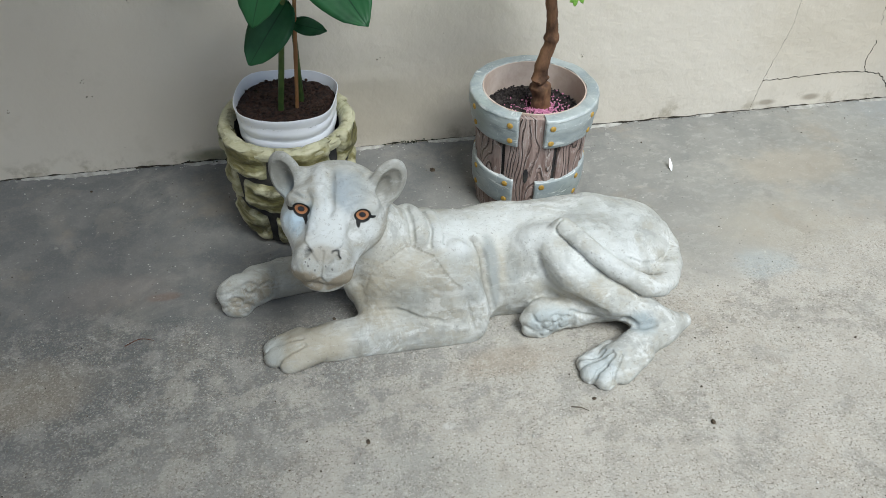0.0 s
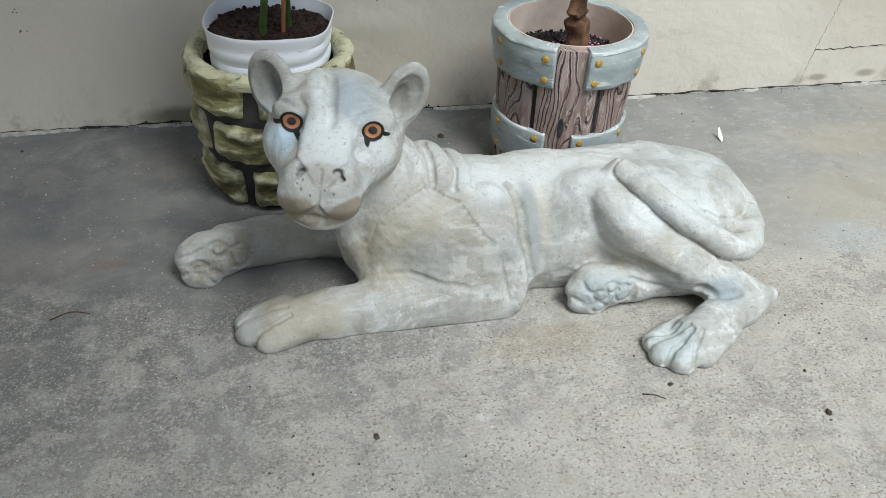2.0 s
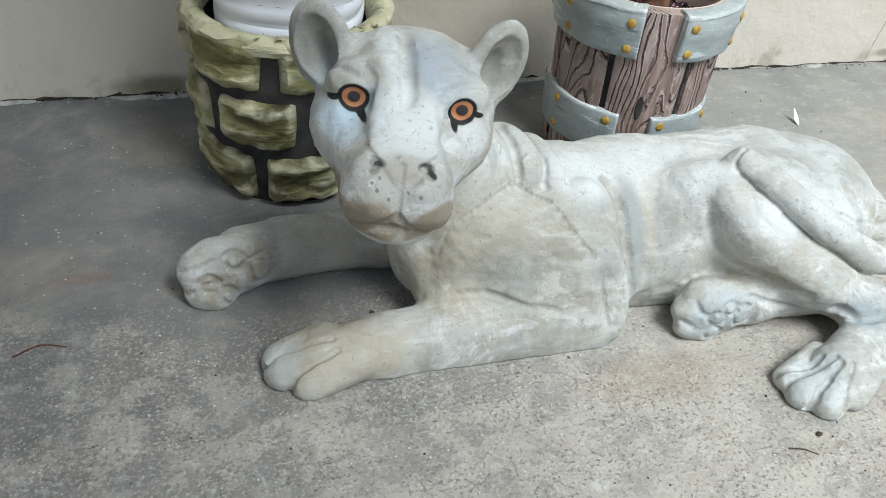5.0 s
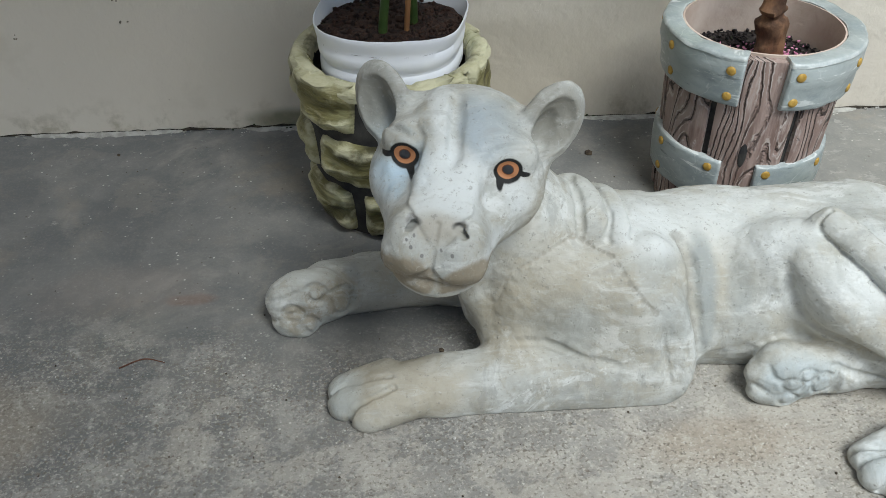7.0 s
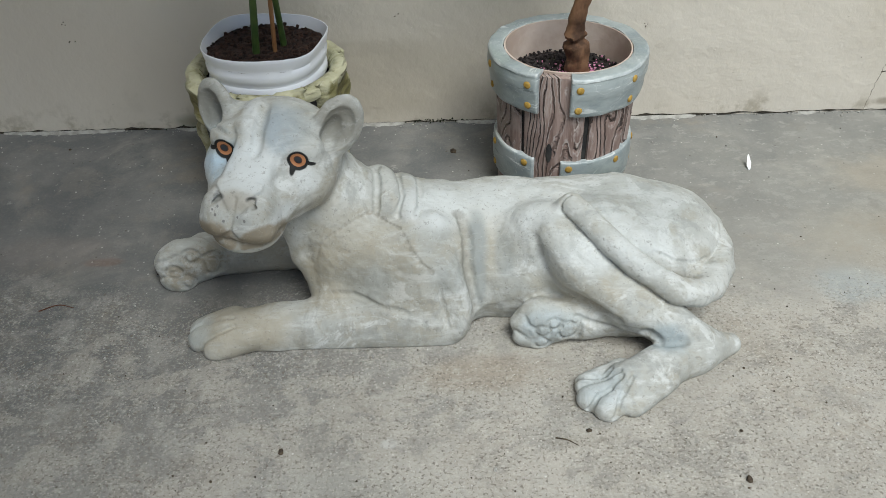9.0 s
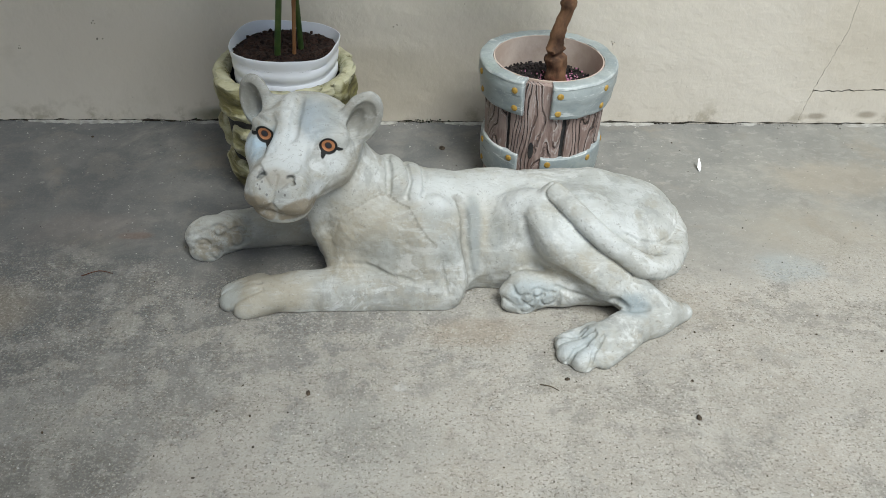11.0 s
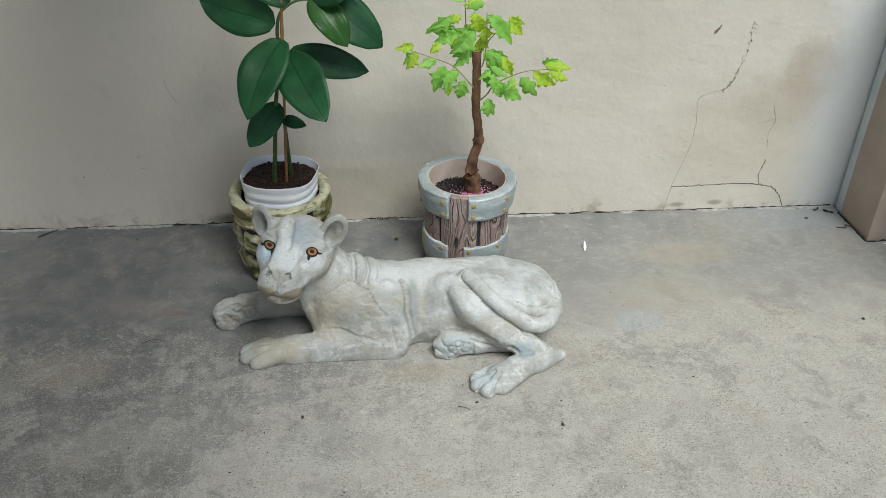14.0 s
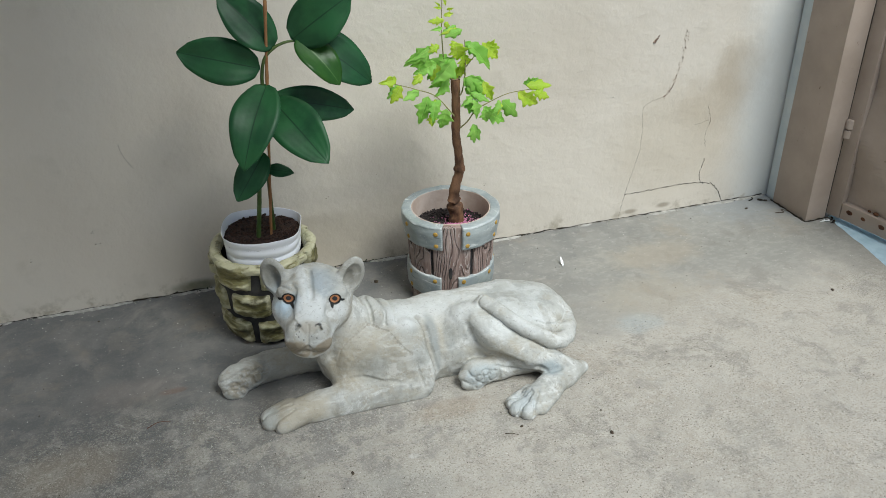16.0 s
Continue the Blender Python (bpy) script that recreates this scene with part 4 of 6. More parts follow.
    groove([(0.712, 1.254, 0.058), (0.734, 1.228, 0.062), (0.768, 1.224, 0.067)], 0.0030, 0.010)
    groove([(0.600, 1.398, 0.232), (0.589, 1.393, 0.216), (0.592, 1.387, 0.203), (0.616, 1.358, 0.190), (0.650, 1.319, 0.168), (0.698, 1.292, 0.134), (0.748, 1.278, 0.104)], 0.0030, 0.001)
    # pads of the two soles that show
    for c, rx, rz, r in (((-0.056, 1.501, 0.061), 0.0125, 0.0105, 0.0034), ((-0.022, 1.504, 0.043), 0.0165, 0.0185, 0.0036), ((-0.089, 1.496, 0.036), 0.0110, 0.0095, 0.0028), ((-0.068, 1.486, 0.016), 0.0110, 0.0085, 0.0026)):
        ring(c, rx, rz, r, -0.3)
    groove([(-0.122, 1.500, 0.048), (-0.100, 1.495, 0.056), (-0.078, 1.498, 0.066)], 0.0022, 0.003)
    groove([(-0.120, 1.489, 0.019), (-0.100, 1.488, 0.023), (-0.086, 1.484, 0.024)], 0.0022, 0.003)
    groove([(-0.011, 1.526, 0.072), (0.001, 1.517, 0.061), (0.001, 1.505, 0.043), (-0.009, 1.501, 0.023)], 0.0026, 0.006)
    # the near paw's toes
    groove([(-0.046, 1.343, 0.006), (-0.038, 1.337, 0.022), (-0.015, 1.345, 0.034), (0.025, 1.334, 0.054), (0.042, 1.332, 0.056)], 0.0042, 0.001)
    groove([(-0.016, 1.305, 0.002), (-0.008, 1.307, 0.022), (0.003, 1.312, 0.030), (0.030, 1.315, 0.043), (0.045, 1.318, 0.050)], 0.0046, 0.001)
    ring((0.594, 1.288, 0.038), 0.0165, 0.0165, 0.0026, -0.3)
    for x, z in ((0.572, 0.054), (0.551, 0.040), (0.551, 0.016)):
        ring((x, 1.287, z), 0.0125, 0.0095, 0.0022)
    # between the toes
    for pts in (((0.596, 1.196, 0.012), (0.609, 1.190, 0.031), (0.645, 1.189, 0.045)), ((0.598, 1.172, 0.015), (0.621, 1.178, 0.036), (0.655, 1.178, 0.054)),
                ((0.605, 1.148, 0.008), (0.626, 1.153, 0.035), (0.656, 1.168, 0.055)), ((0.640, 1.122, 0.008), (0.652, 1.140, 0.038), (0.672, 1.162, 0.055))):
        groove(pts, 0.0046, 0.0015)
    groove([(0.505, 1.302, 0.031), (0.529, 1.287, 0.022)], 0.002, 0.004)
    groove([(0.523, 1.302, 0.060), (0.529, 1.293, 0.048), (0.543, 1.283, 0.042)], 0.002, 0.004)
    groove([(0.610, 1.297, 0.058), (0.615, 1.287, 0.045), (0.612, 1.289, 0.018)], 0.0026, 0.006)
    groove([(0.622, 1.291, 0.052), (0.640, 1.288, 0.042)], 0.002, 0.005)
    groove([(0.607, 1.298, 0.060), (0.652, 1.290, 0.045), (0.691, 1.282, 0.040)], 0.0018, 0.006)


def d_planes(lo, hi, planes):
    """A carved block: what lies behind all the planes (point, outward normal), in the head's own axes."""
    box_pts = np.array([list(hp(x, y, z)) for x in (lo[0], hi[0]) for y in (lo[1], hi[1]) for z in (lo[2], hi[2])])
    sl, x, y, z = region(box_pts.min(0), box_pts.max(0), 0.03)
    d = None
    for p, n in planes:
        w = (HE * n[0] + HF * n[1] + HU * n[2]).normalized()
        o = hp(*p)
        e = (x - o[0]) * w[0] + (y - o[1]) * w[1] + (z - o[2]) * w[2]
        d = e if d is None else np.maximum(d, e)
    return sl, d


def model_head():
    head_egg((0.005, -0.070, -0.028), (0.100, 0.085, 0.074), 0.02)
    head_egg((0.0, -0.062, 0.000), (0.062, 0.060, 0.0435), 0.02)
    for s in (-1, 1):
        head_egg((0.048 * s, -0.020, 0.006), (0.040, 0.026, 0.024), 0.02)
        head_egg((0.056 * s, -0.034, -0.050), (0.042, 0.050, 0.044), 0.02)
        head_rod([(0.054 * s, -0.020, -0.046), (MID + 0.030 * s, 0.035, -0.058)], [0.042, 0.036], 0.018)
        head_rod([(0.060 * s, -0.035, -0.070), (MID + 0.032 * s, 0.040, -0.086)], [0.028, 0.018], 0.015)
        # broad ridges that run down the forehead into the bridge
        head_rod([(0.024 * s, -0.070, 0.022), (0.024 * s, -0.034, 0.018), (MID * 0.5 + 0.021 * s, 0.012, -0.004)], [0.018, 0.0165, 0.014], 0.022)
    # flat-topped nose bridge
    tilt = (HF * 0.97 - HU * 0.24).normalized()
    up = HU * 0.97 + HF * 0.24
    add(d_box(hp(MID * 0.6, 0.012, -0.0215), (0.027, 0.050, 0.027), (HE, tilt, up), 0.016), 0.024)
    add(d_box(hp(MID, 0.050, -0.031), (0.0345, 0.029, 0.027), (HE, tilt, up), 0.009), 0.016)
    # muzzle: a rounded block, then the two lips
    ahead = (HF * 0.978 + HU * 0.208).normalized()
    above = HU * 0.978 - HF * 0.208
    add(d_box(hp(MID, 0.048, -0.058), (0.056, 0.065, 0.035), (HE, ahead, above), 0.031), 0.010)
    for s in (-1, 1):
        head_egg((MID + 0.024 * s, 0.080, -0.058), (0.028, 0.042, 0.030), 0.012)
    # lower edges of the lips
    for s in (-1, 1):
        head_rod([(MID + 0.010 * s, 0.107, -0.064), (MID + 0.038 * s, 0.094, -0.068), (MID + 0.047 * s, 0.050, -0.072)], [0.013, 0.014, 0.012], 0.012)
    # nose leather: a wedge that narrows downwards
    side = [((MID + 0.034 * s, 0.077, -0.010), (0.72 * s, 0.35, -0.60)) for s in (-1, 1)]
    add(d_planes((MID - 0.036, 0.03, -0.06), (MID + 0.036, 0.125, 0.0), [((MID, 0.0765, -0.0095), (0, 0.34, 0.94)), ((MID, 0.1045, -0.030), (0, 0.93, 0.36)), *side, ((MID + 0.034, 0, 0), (1, 0, 0)), ((MID - 0.034, 0, 0), (-1, 0, 0)), ((MID, 0.068, 0), (0, -1, 0)), ((MID, 0.0, -0.060), (0, 0, -1))]), 0.004)
    # its front: a sloping three-cornered facet
    slope = [((MID + 0.033 * s, 0, -0.012), (0.76 * s, 0, -0.65)) for s in (-1, 1)]
    cut(d_planes((MID - 0.034, 0.08, -0.045), (MID + 0.034, 0.13, 0.01), [((MID, 0.089, -0.0135), (0, -0.76, -0.65)), *slope, ((MID, 0.135, 0), (0, 1, 0)), ((MID, 0, 0.012), (0, 0, 1))]), 0.004)
    # chin: a thin slab
    sl, d = d_egg(hp(MID, 0.051, -0.092), (0.054, 0.065, 0.031), (HE, HF, HU))
    _, x, y, z = region(*[np.array(hp(MID, 0.051, -0.092)) + k * np.sqrt(((np.array([list(HE), list(HF), list(HU)]) * np.array((0.054, 0.065, 0.031))[:, None]) ** 2).sum(0)) for k in (-1, 1)])
    low = hp(MID, 0.05, -0.115)
    add((sl, np.maximum(d, -((x - low[0]) * HU[0] + (y - low[1]) * HU[1] + (z - low[2]) * HU[2]))), 0.003)
    for s in (-1, 1):
        # eye hollow and ball
        cut(d_egg(hp(0.060 * s, 0.016, -0.001), (0.021, 0.018, 0.0170), (HE, HF, HU)), 0.006)
        head_egg((0.0575 * s, -0.0145, 0.0), (0.019, 0.0165, 0.0170), 0.003)
        # ear: a thick-rimmed cup
        fw = (HF * 0.86 + HE * (0.42 * s) + HU * 0.12).normalized()
        up = (HU * 0.90 + HE * (0.40 * s) - HF * 0.12)
        up = (up - fw * up.dot(fw)).normalized()
        sd = up.cross(fw)
        c = hp(0.098 * s, -0.072, 0.026 if s > 0 else 0.019)
        add(d_egg(c, (0.0375, 0.017, 0.050), (sd, fw, up)), 0.010)
        head_rod([(0.070 * s, -0.075, 0.0), (0.090 * s, -0.078, 0.010)], [0.034, 0.028], 0.015)
        cut(d_egg(c + fw * 0.018 + up * 0.001 - sd * (0.003 * s), (0.0265, 0.016, 0.038), (sd, fw, up)), 0.002)
        cut(d_egg(c + fw * 0.016 - up * 0.010 - sd * (0.006 * s), (0.018, 0.024, 0.030), (sd, fw, up)), 0.004)


def bore(p, r, axes, sink):
    """A hollow sunk into the surface nearest to a point."""
    p = np.array(list(p))
    for _ in range(5):
        f, n = at_field(p)
        p = p - np.clip(f, -0.01, 0.01) * n
    cut(d_egg(p - n * sink, r, axes), 0.001)


def model_face():
    # creases over the eyes and down the forehead
    head_groove([(-0.050, -0.016, 0.029), (-0.041, -0.004, 0.020), (-0.037, 0.004, 0.008), (-0.040, 0.006, -0.004)], 0.0030, 0.007)
    head_groove([(-0.088, -0.030, 0.018), (-0.070, -0.012, 0.023), (-0.050, -0.003, 0.019)], 0.0018, 0.005)
    head_groove([(0.036, 0.000, 0.014), (0.050, -0.004, 0.024), (0.078, -0.020, 0.020)], 0.0020, 0.006)
    head_groove([(-0.010, -0.060, 0.044), (-0.008, -0.030, 0.034), (-0.004, 0.000, 0.016), (-0.002, 0.020, 0.006)], 0.0018, 0.012)
    for s in (-1, 1):
        # wing of the nose, and the lips
        head_groove([(MID + 0.033 * s, 0.082, -0.016), (MID + 0.020 * s, 0.094, -0.027), (MID + 0.006 * s, 0.106, -0.038)], 0.0016, 0.004)
        head_groove([(MID, 0.120, -0.062), (MID + 0.010 * s, 0.120, -0.072), (MID + 0.022 * s, 0.114, -0.082)], 0.0026, 0.004)
        slant = (HE - HU * (0.55 * s)).normalized()
        bore(hp(MID + 0.0235 * s, 0.094, -0.0200), (0.0090, 0.011, 0.0036), (slant, HF, slant.cross(HF)), 0.003)
    head_groove([(MID, 0.094, -0.019), (MID, 0.107, -0.034), (MID, 0.118, -0.050), (MID, 0.121, -0.064)], 0.0030, 0.0015)


def skin(name, material):
    """The surface of FIELD as one mesh: a point in every cell that the surface crosses, joined across the crossed edges."""
    f = FIELD
    inside = f < 0
    n = np.array(f.shape) - 1
    corners = [(i, j, k) for i in (0, 1) for j in (0, 1) for k in (0, 1)]

    def view(a, c):
        return a[c[0]:c[0] + n[0], c[1]:c[1] + n[1], c[2]:c[2] + n[2]]

    count = sum(view(inside, c).astype(np.int8) for c in corners)
    ids = np.argwhere((count > 0) & (count < 8))
    number = np.full(n, -1, np.int64)
    number[tuple(ids.T)] = np.arange(len(ids))
    total, hits = np.zeros((len(ids), 3)), np.zeros(len(ids))
    for a in corners:
        for axis in range(3):
            if a[axis]:
                continue
            b = list(a)
            b[axis] = 1
            fa, fb = f[tuple((ids + a).T)], f[tuple((ids + b).T)]
            cross = (fa < 0) != (fb < 0)
            t = np.where(cross, fa / np.where(cross, fa - fb, 1), 0)
            p = np.tile(np.array(a, float), (len(ids), 1))
            p[:, axis] = t
            total += p * cross[:, None]
            hits += cross
    verts = LO + CELL * (ids + total / hits[:, None])
    quads = []
    for axis in range(3):
        u, v = (axis + 1) % 3, (axis + 2) % 3
        lo = [slice(1, -1)] * 3
        lo[axis] = slice(0, -1)
        hi = list(lo)
        hi[axis] = slice(1, None)
        a, b = inside[tuple(lo)], inside[tuple(hi)]
        at = np.argwhere(a != b)
        off = np.ones(3, int)
        off[axis] = 0
        at = at + off
        flip = b[tuple((at - off).T)]
        eu, ev = np.eye(3, dtype=int)[u], np.eye(3, dtype=int)[v]
        q = np.stack([number[tuple((at - s).T)] for s in (eu + ev, ev, 0 * eu, eu)], 1)
        q[flip] = q[flip][:, ::-1]
        quads.append(q)
    quads = np.concatenate(quads)
    quads = quads[(quads >= 0).all(1)]
    me = bpy.data.meshes.new(name)
    me.vertices.add(len(verts))
    me.vertices.foreach_set("co", verts.astype(np.float32).ravel())
    me.loops.add(quads.size)
    me.loops.foreach_set("vertex_index", quads.ravel().astype(np.int32))
    me.polygons.add(len(quads))
    me.polygons.foreach_set("loop_start", np.arange(0, quads.size, 4, dtype=np.int32))
    me.polygons.foreach_set("use_smooth", np.ones(len(quads), bool))
    me.materials.append(material)
    me.update(calc_edges=True)
    me.validate()
    return new(name, me)


model_body()
model_head()
model_folds()
model_face()


def uneven(step, size, rng):
    """Gentle hand-modelled unevenness of the whole solid."""
    g = rng.uniform(-size, size, [int(n * CELL / step) + 3 for n in FIELD.shape]).astype(np.float32)
    for axis, n in enumerate(FIELD.shape):
        at = np.arange(n, dtype=np.float32) * CELL / step
        i = at.astype(int)
        f = (at - i).astype(np.float32)
        f = f * f * (3 - 2 * f)
        f = f.reshape([-1 if m == axis else 1 for m in range(3)])
        g = np.take(g, i, axis) * (1 - f) + np.take(g, i + 1, axis) * f
    FIELD[...] += g


rng_statue = np.random.default_rng(8)
uneven(0.03, 0.0010, rng_statue)
uneven(0.012, 0.0008, rng_statue)
uneven(0.006, 0.00035, rng_statue)
# flat underside on the floor
FIELD[...] = np.maximum(FIELD, 0.0005 - AX[2][None, None, :])
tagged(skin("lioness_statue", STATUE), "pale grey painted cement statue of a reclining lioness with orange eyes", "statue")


# ---- left planter: painted rock relief, with a white pot inside ----
POT_L = Vector((0.069, 1.826, 0.0))


def rock_r(z):
    return 0.131 + 0.080 * min(z, 0.2) + 0.02 * max(0, z - 0.2)


planter = thing("rock_planter", POT_L, "olive painted cement planter moulded as stacked rocks with dark joints", "planter")
bm = bmesh.new()
lathe(bm, [(0.02, 0.0), (rock_r(0) - 0.008, 0.0), (rock_r(0.1) - 0.006, 0.1), (rock_r(0.2) - 0.006, 0.2), (rock_r(0.26) - 0.008, 0.262), (0.126, 0.266), (0.122, 0.25), (0.118, 0.05), (0.02, 0.045)], 64)
part("body", bm, MORTAR, planter, "dark mortar-coloured wall")


def rock(a0, a1, z0, z1, seed, top):
    """One bulging, ridged rock of the relief between two angles and two heights."""
    bm = bmesh.new()
    nx, nz = 18, 14
    grid = []
    off = Vector((seed * 3.7, seed * 1.9, seed * 5.3))
    for i in range(nx + 1):
        col = []
        for k in range(nz + 1):
            u, v = i / nx, k / nz
            a, z = a0 + (a1 - a0) * u, z0 + (z1 - z0) * v
            # rounded, slightly uneven outline
            wob = noise.noise(Vector((a * 6, z * 30, seed)))
            a += 0.025 * wob * (2 * u - 1)
            z += 0.006 * noise.noise(Vector((a * 5, seed, 3.0)))
            eu, ev = min(u, 1 - u) * (a1 - a0) * 0.14, min(v, 1 - v) * (z1 - z0)
            edge = min(1.0, eu / 0.014) ** 0.5 * min(1.0, (ev / 0.014) if not (top and v > 0.5) else 1.0) ** 0.5
            ridge = noise.noise(Vector((math.cos(a) * 3.0, math.sin(a) * 3.0, z * 42)) + off) * 0.010 + noise.noise(Vector((math.cos(a) * 9, math.sin(a) * 9, z * 70)) + off) * 0.004
            r = rock_r(z) - 0.012 + edge * (0.020 + ridge)
            col.append(bm.verts.new((r * math.cos(a), r * math.sin(a), z)))
        if top:
            # broad lip on top
            for rr, zz in ((0.150, z1 + 0.006), (0.137, z1 + 0.004), (0.128, z1 - 0.012)):
                a = a0 + (a1 - a0) * i / nx
                h = 0.004 * noise.noise(Vector((a * 7, rr * 60, seed)))
                col.append(bm.verts.new((rr * math.cos(a), rr * math.sin(a), zz + h)))
        grid.append(col)
    for p, q in zip(grid, grid[1:]):
        for k in range(len(p) - 1):
            bm.faces.new((p[k], q[k], q[k + 1], p[k + 1]))
    for col in (grid[0], grid[-1]):
        inner = [bm.verts.new((v.co.x * 0.93, v.co.y * 0.93, v.co.z)) for v in col]
        for k in range(len(col) - 1):
            bm.faces.new((col[k], col[k + 1], inner[k + 1], inner[k]))
    return bm


START = radians(-139)
seed = 0
for row, (z0, z1, count, shift, joint) in enumerate(((0.004, 0.086, 6, 0.35, 0.05), (0.098, 0.180, 6, -0.17, 0.07), (0.192, 0.274, 6, 0.50, 0.075))):
    step = 2 * math.pi / count
    for i in range(count):
        seed += 1
        a = START + step * (i + shift)
        part("rock", rock(a + joint, a + step - joint, z0, z1, seed, row == 2), STONE, planter)

bm = bmesh.new()
lathe(bm, [(0.1225, 0.250), (0.1235, 0.268), (0.129, 0.277), (0.138, 0.281), (0.147, 0.279), (0.1535, 0.272), (0.155, 0.262), (0.150, 0.252)], 96, close=True)
for v in bm.verts:
    a = math.atan2(v.co.y, v.co.x)
    notch = min(abs((a - START - 0.5 * math.pi / 3) % (math.pi / 3) - math.pi / 6) / 0.05, 1.0)
    d = 0.006 * noise.noise(Vector((math.cos(a) * 4, math.sin(a) * 4, v.co.z * 30))) + 0.003 * noise.noise(Vector((math.cos(a) * 14, math.sin(a) * 14, v.co.z * 90)))
    v.co.x *= 1 + d / 0.14
    v.co.y *= 1 + d / 0.14
    v.co.z += d * 0.9 - 0.004 * (1 - notch) * (v.co.z > 0.26)
part("rim", bm, LIP, planter, "pale cream-olive lip of the rock planter")

white = thing("nursery_pot", POT_L + Vector((0.003, 0, 0.046)), "white plastic nursery pot sunk in the rock planter", "pot")


def squarish(a, z):
    return 1.0 + 0.035 * math.cos(4 * (a - 0.5)) * min(1, max(0, z / 0.2)) + 0.012 * math.sin(3 * a + 1) + 0.006 * math.sin(7 * a) * min(1, max(0, z / 0.28)) ** 6


bm = bmesh.new()
lathe(bm, [(0.03, 0.0), (0.092, 0.0), (0.103, 0.13), (0.106, 0.20), (0.1125, 0.212), (0.1130, 0.226), (0.1080, 0.233), (0.1140, 0.243), (0.1155, 0.256), (0.1130, 0.2625), (0.1165, 0.270), (0.1185, 0.281), (0.1198, 0.2872), (0.1192, 0.2888), (0.1180, 0.2884), (0.1160, 0.278), (0.112, 0.262), (0.100, 0.12), (0.03, 0.1)], 96, squarish)
for v in bm.verts:
    a = math.atan2(v.co.y, v.co.x)
    v.co.z += (0.0022 * math.sin(3 * a + 0.6) + 0.0016 * math.sin(5 * a + 2.0) + 0.0016 * noise.noise(Vector((a * 4, 0, 3)))) * max(0.0, (v.co.z - 0.24) / 0.05)
part("shell", bm, PLASTIC, white)
rng = random.Random(8)
bm = bmesh.new()
rings = []
for i in range(13):
    r = 0.1135 * i / 12
    rings.append([bm.verts.new((r * squarish(a, 0.2) * math.cos(a), r * squarish(a, 0.2) * math.sin(a), 0.268 + 0.006 * noise.noise(Vector((r * 60 * math.cos(a), r * 60 * math.sin(a), 1))) - 0.004 * (i == 12))) for a in (2 * math.pi * k / 48 for k in range(48))])
for p, q in zip(rings, rings[1:]):
    for k in range(48):
        bm.faces.new((p[k], p[(k + 1) % 48], q[(k + 1) % 48], q[k]))
bmesh.ops.remove_doubles(bm, verts=bm.verts, dist=0.0002)
for _ in range(420):
    a, r = rng.uniform(0, 6.283), 0.108 * math.sqrt(rng.random())
    clod(bm, (r * math.cos(a), r * math.sin(a), 0.269), rng.uniform(0.0015, 0.0058), rng)
part("soil", bm, SOIL, white, "dark reddish-brown crumbly soil")


# ---- right planter: barrel of carved planks with riveted bands ----
POT_R = Vector((0.655, 1.803, 0.0))
GAP = radians(-108)


def barrel_r(z):
    return 0.125 + 0.035 * z


barrel = thing("barrel_planter", POT_R, "cement planter moulded as a wooden barrel with grey riveted bands", "planter")
bm = bmesh.new()
lathe(bm, [(0.02, 0.0), (0.112, 0.0), (0.122, 0.290), (0.1235, 0.298), (0.1235, 0.3062), (0.1205, 0.3066), (0.1190, 0.29), (0.108, 0.06), (0.02, 0.05)], 64)
part("lining", bm, INNER, barrel, "pinkish clay inner wall")


def arc(bm, a0, a1, rows, n):
    """A curved solid slab: rows of (outer radius, inner radius, z), swept between two angles."""
    cols = []
    for i in range(n + 1):
        a = a0 + (a1 - a0) * i / n
        cols.append([bm.verts.new((r * math.cos(a), r * math.sin(a), z)) for r, z in [(o, z) for o, _, z in rows] + [(q, z) for _, q, z in reversed(rows)]])
    m = len(cols[0])
    for p, q in zip(cols, cols[1:]):
        for k in range(m):
            bm.faces.new((p[k], q[k], q[(k + 1) % m], p[(k + 1) % m]))
    bm.faces.new(cols[0])
    bm.faces.new(cols[-1])
    return cols


def stave(bm, a0, a1, z0, z1, seed):
    rows = []
    for k in range(13):
        z = z0 + (z1 - z0) * k / 12
        rows.append((barrel_r(z) + 0.004, barrel_r(z) - 0.014, z))
    cols = arc(bm, a0, a1, rows, 10)
    for i, col in enumerate(cols):
        for v in col[:13]:
            a = math.atan2(v.co.y, v.co.x)
            d = 0.0022 * noise.noise(Vector((a * 26, v.co.z * 5, seed))) + 0.0012 * noise.noise(Vector((a * 60, v.co.z * 9, seed))) - (0.003 if i in (0, 10) else 0)
            v.co.x *= 1 + d / 0.14
            v.co.y *= 1 + d / 0.14


# plank joints, in degrees from the gap in the bands
joints = [-172, -128, -80, -28, 28, 72, 110, 148]
for i, j in enumerate(joints):
    nxt = joints[(i + 1) % len(joints)] + (360 if i == len(joints) - 1 else 0)
    front = j == -28
    bm = bmesh.new()
    stave(bm, GAP + radians(j + 2.6), GAP + radians(nxt - 2.6), 0.0, 0.302 if front else 0.290, i)
    st = part("stave", bm, WOOD, barrel)
    if front:
        bm = bmesh.new()
        a = GAP + radians(-2)
        r = barrel_r(0.135) + 0.0045
        e = bmesh.ops.create_uvsphere(bm, u_segments=16, v_segments=10, radius=1)
        side = Vector((-math.sin(a), math.cos(a), 0))
        for v in e["verts"]:
            c = v.co.copy()
            v.co = Vector((math.cos(a), math.sin(a), 0)) * (r + 0.0015 * c.z) + side * (c.x * 0.0062) + Vector((0, 0, 0.142 + 0.022 * c.y))
        part("knot_hole", bm, MORTAR, st, "dark almond-shaped knot hole")
bm = bmesh.new()
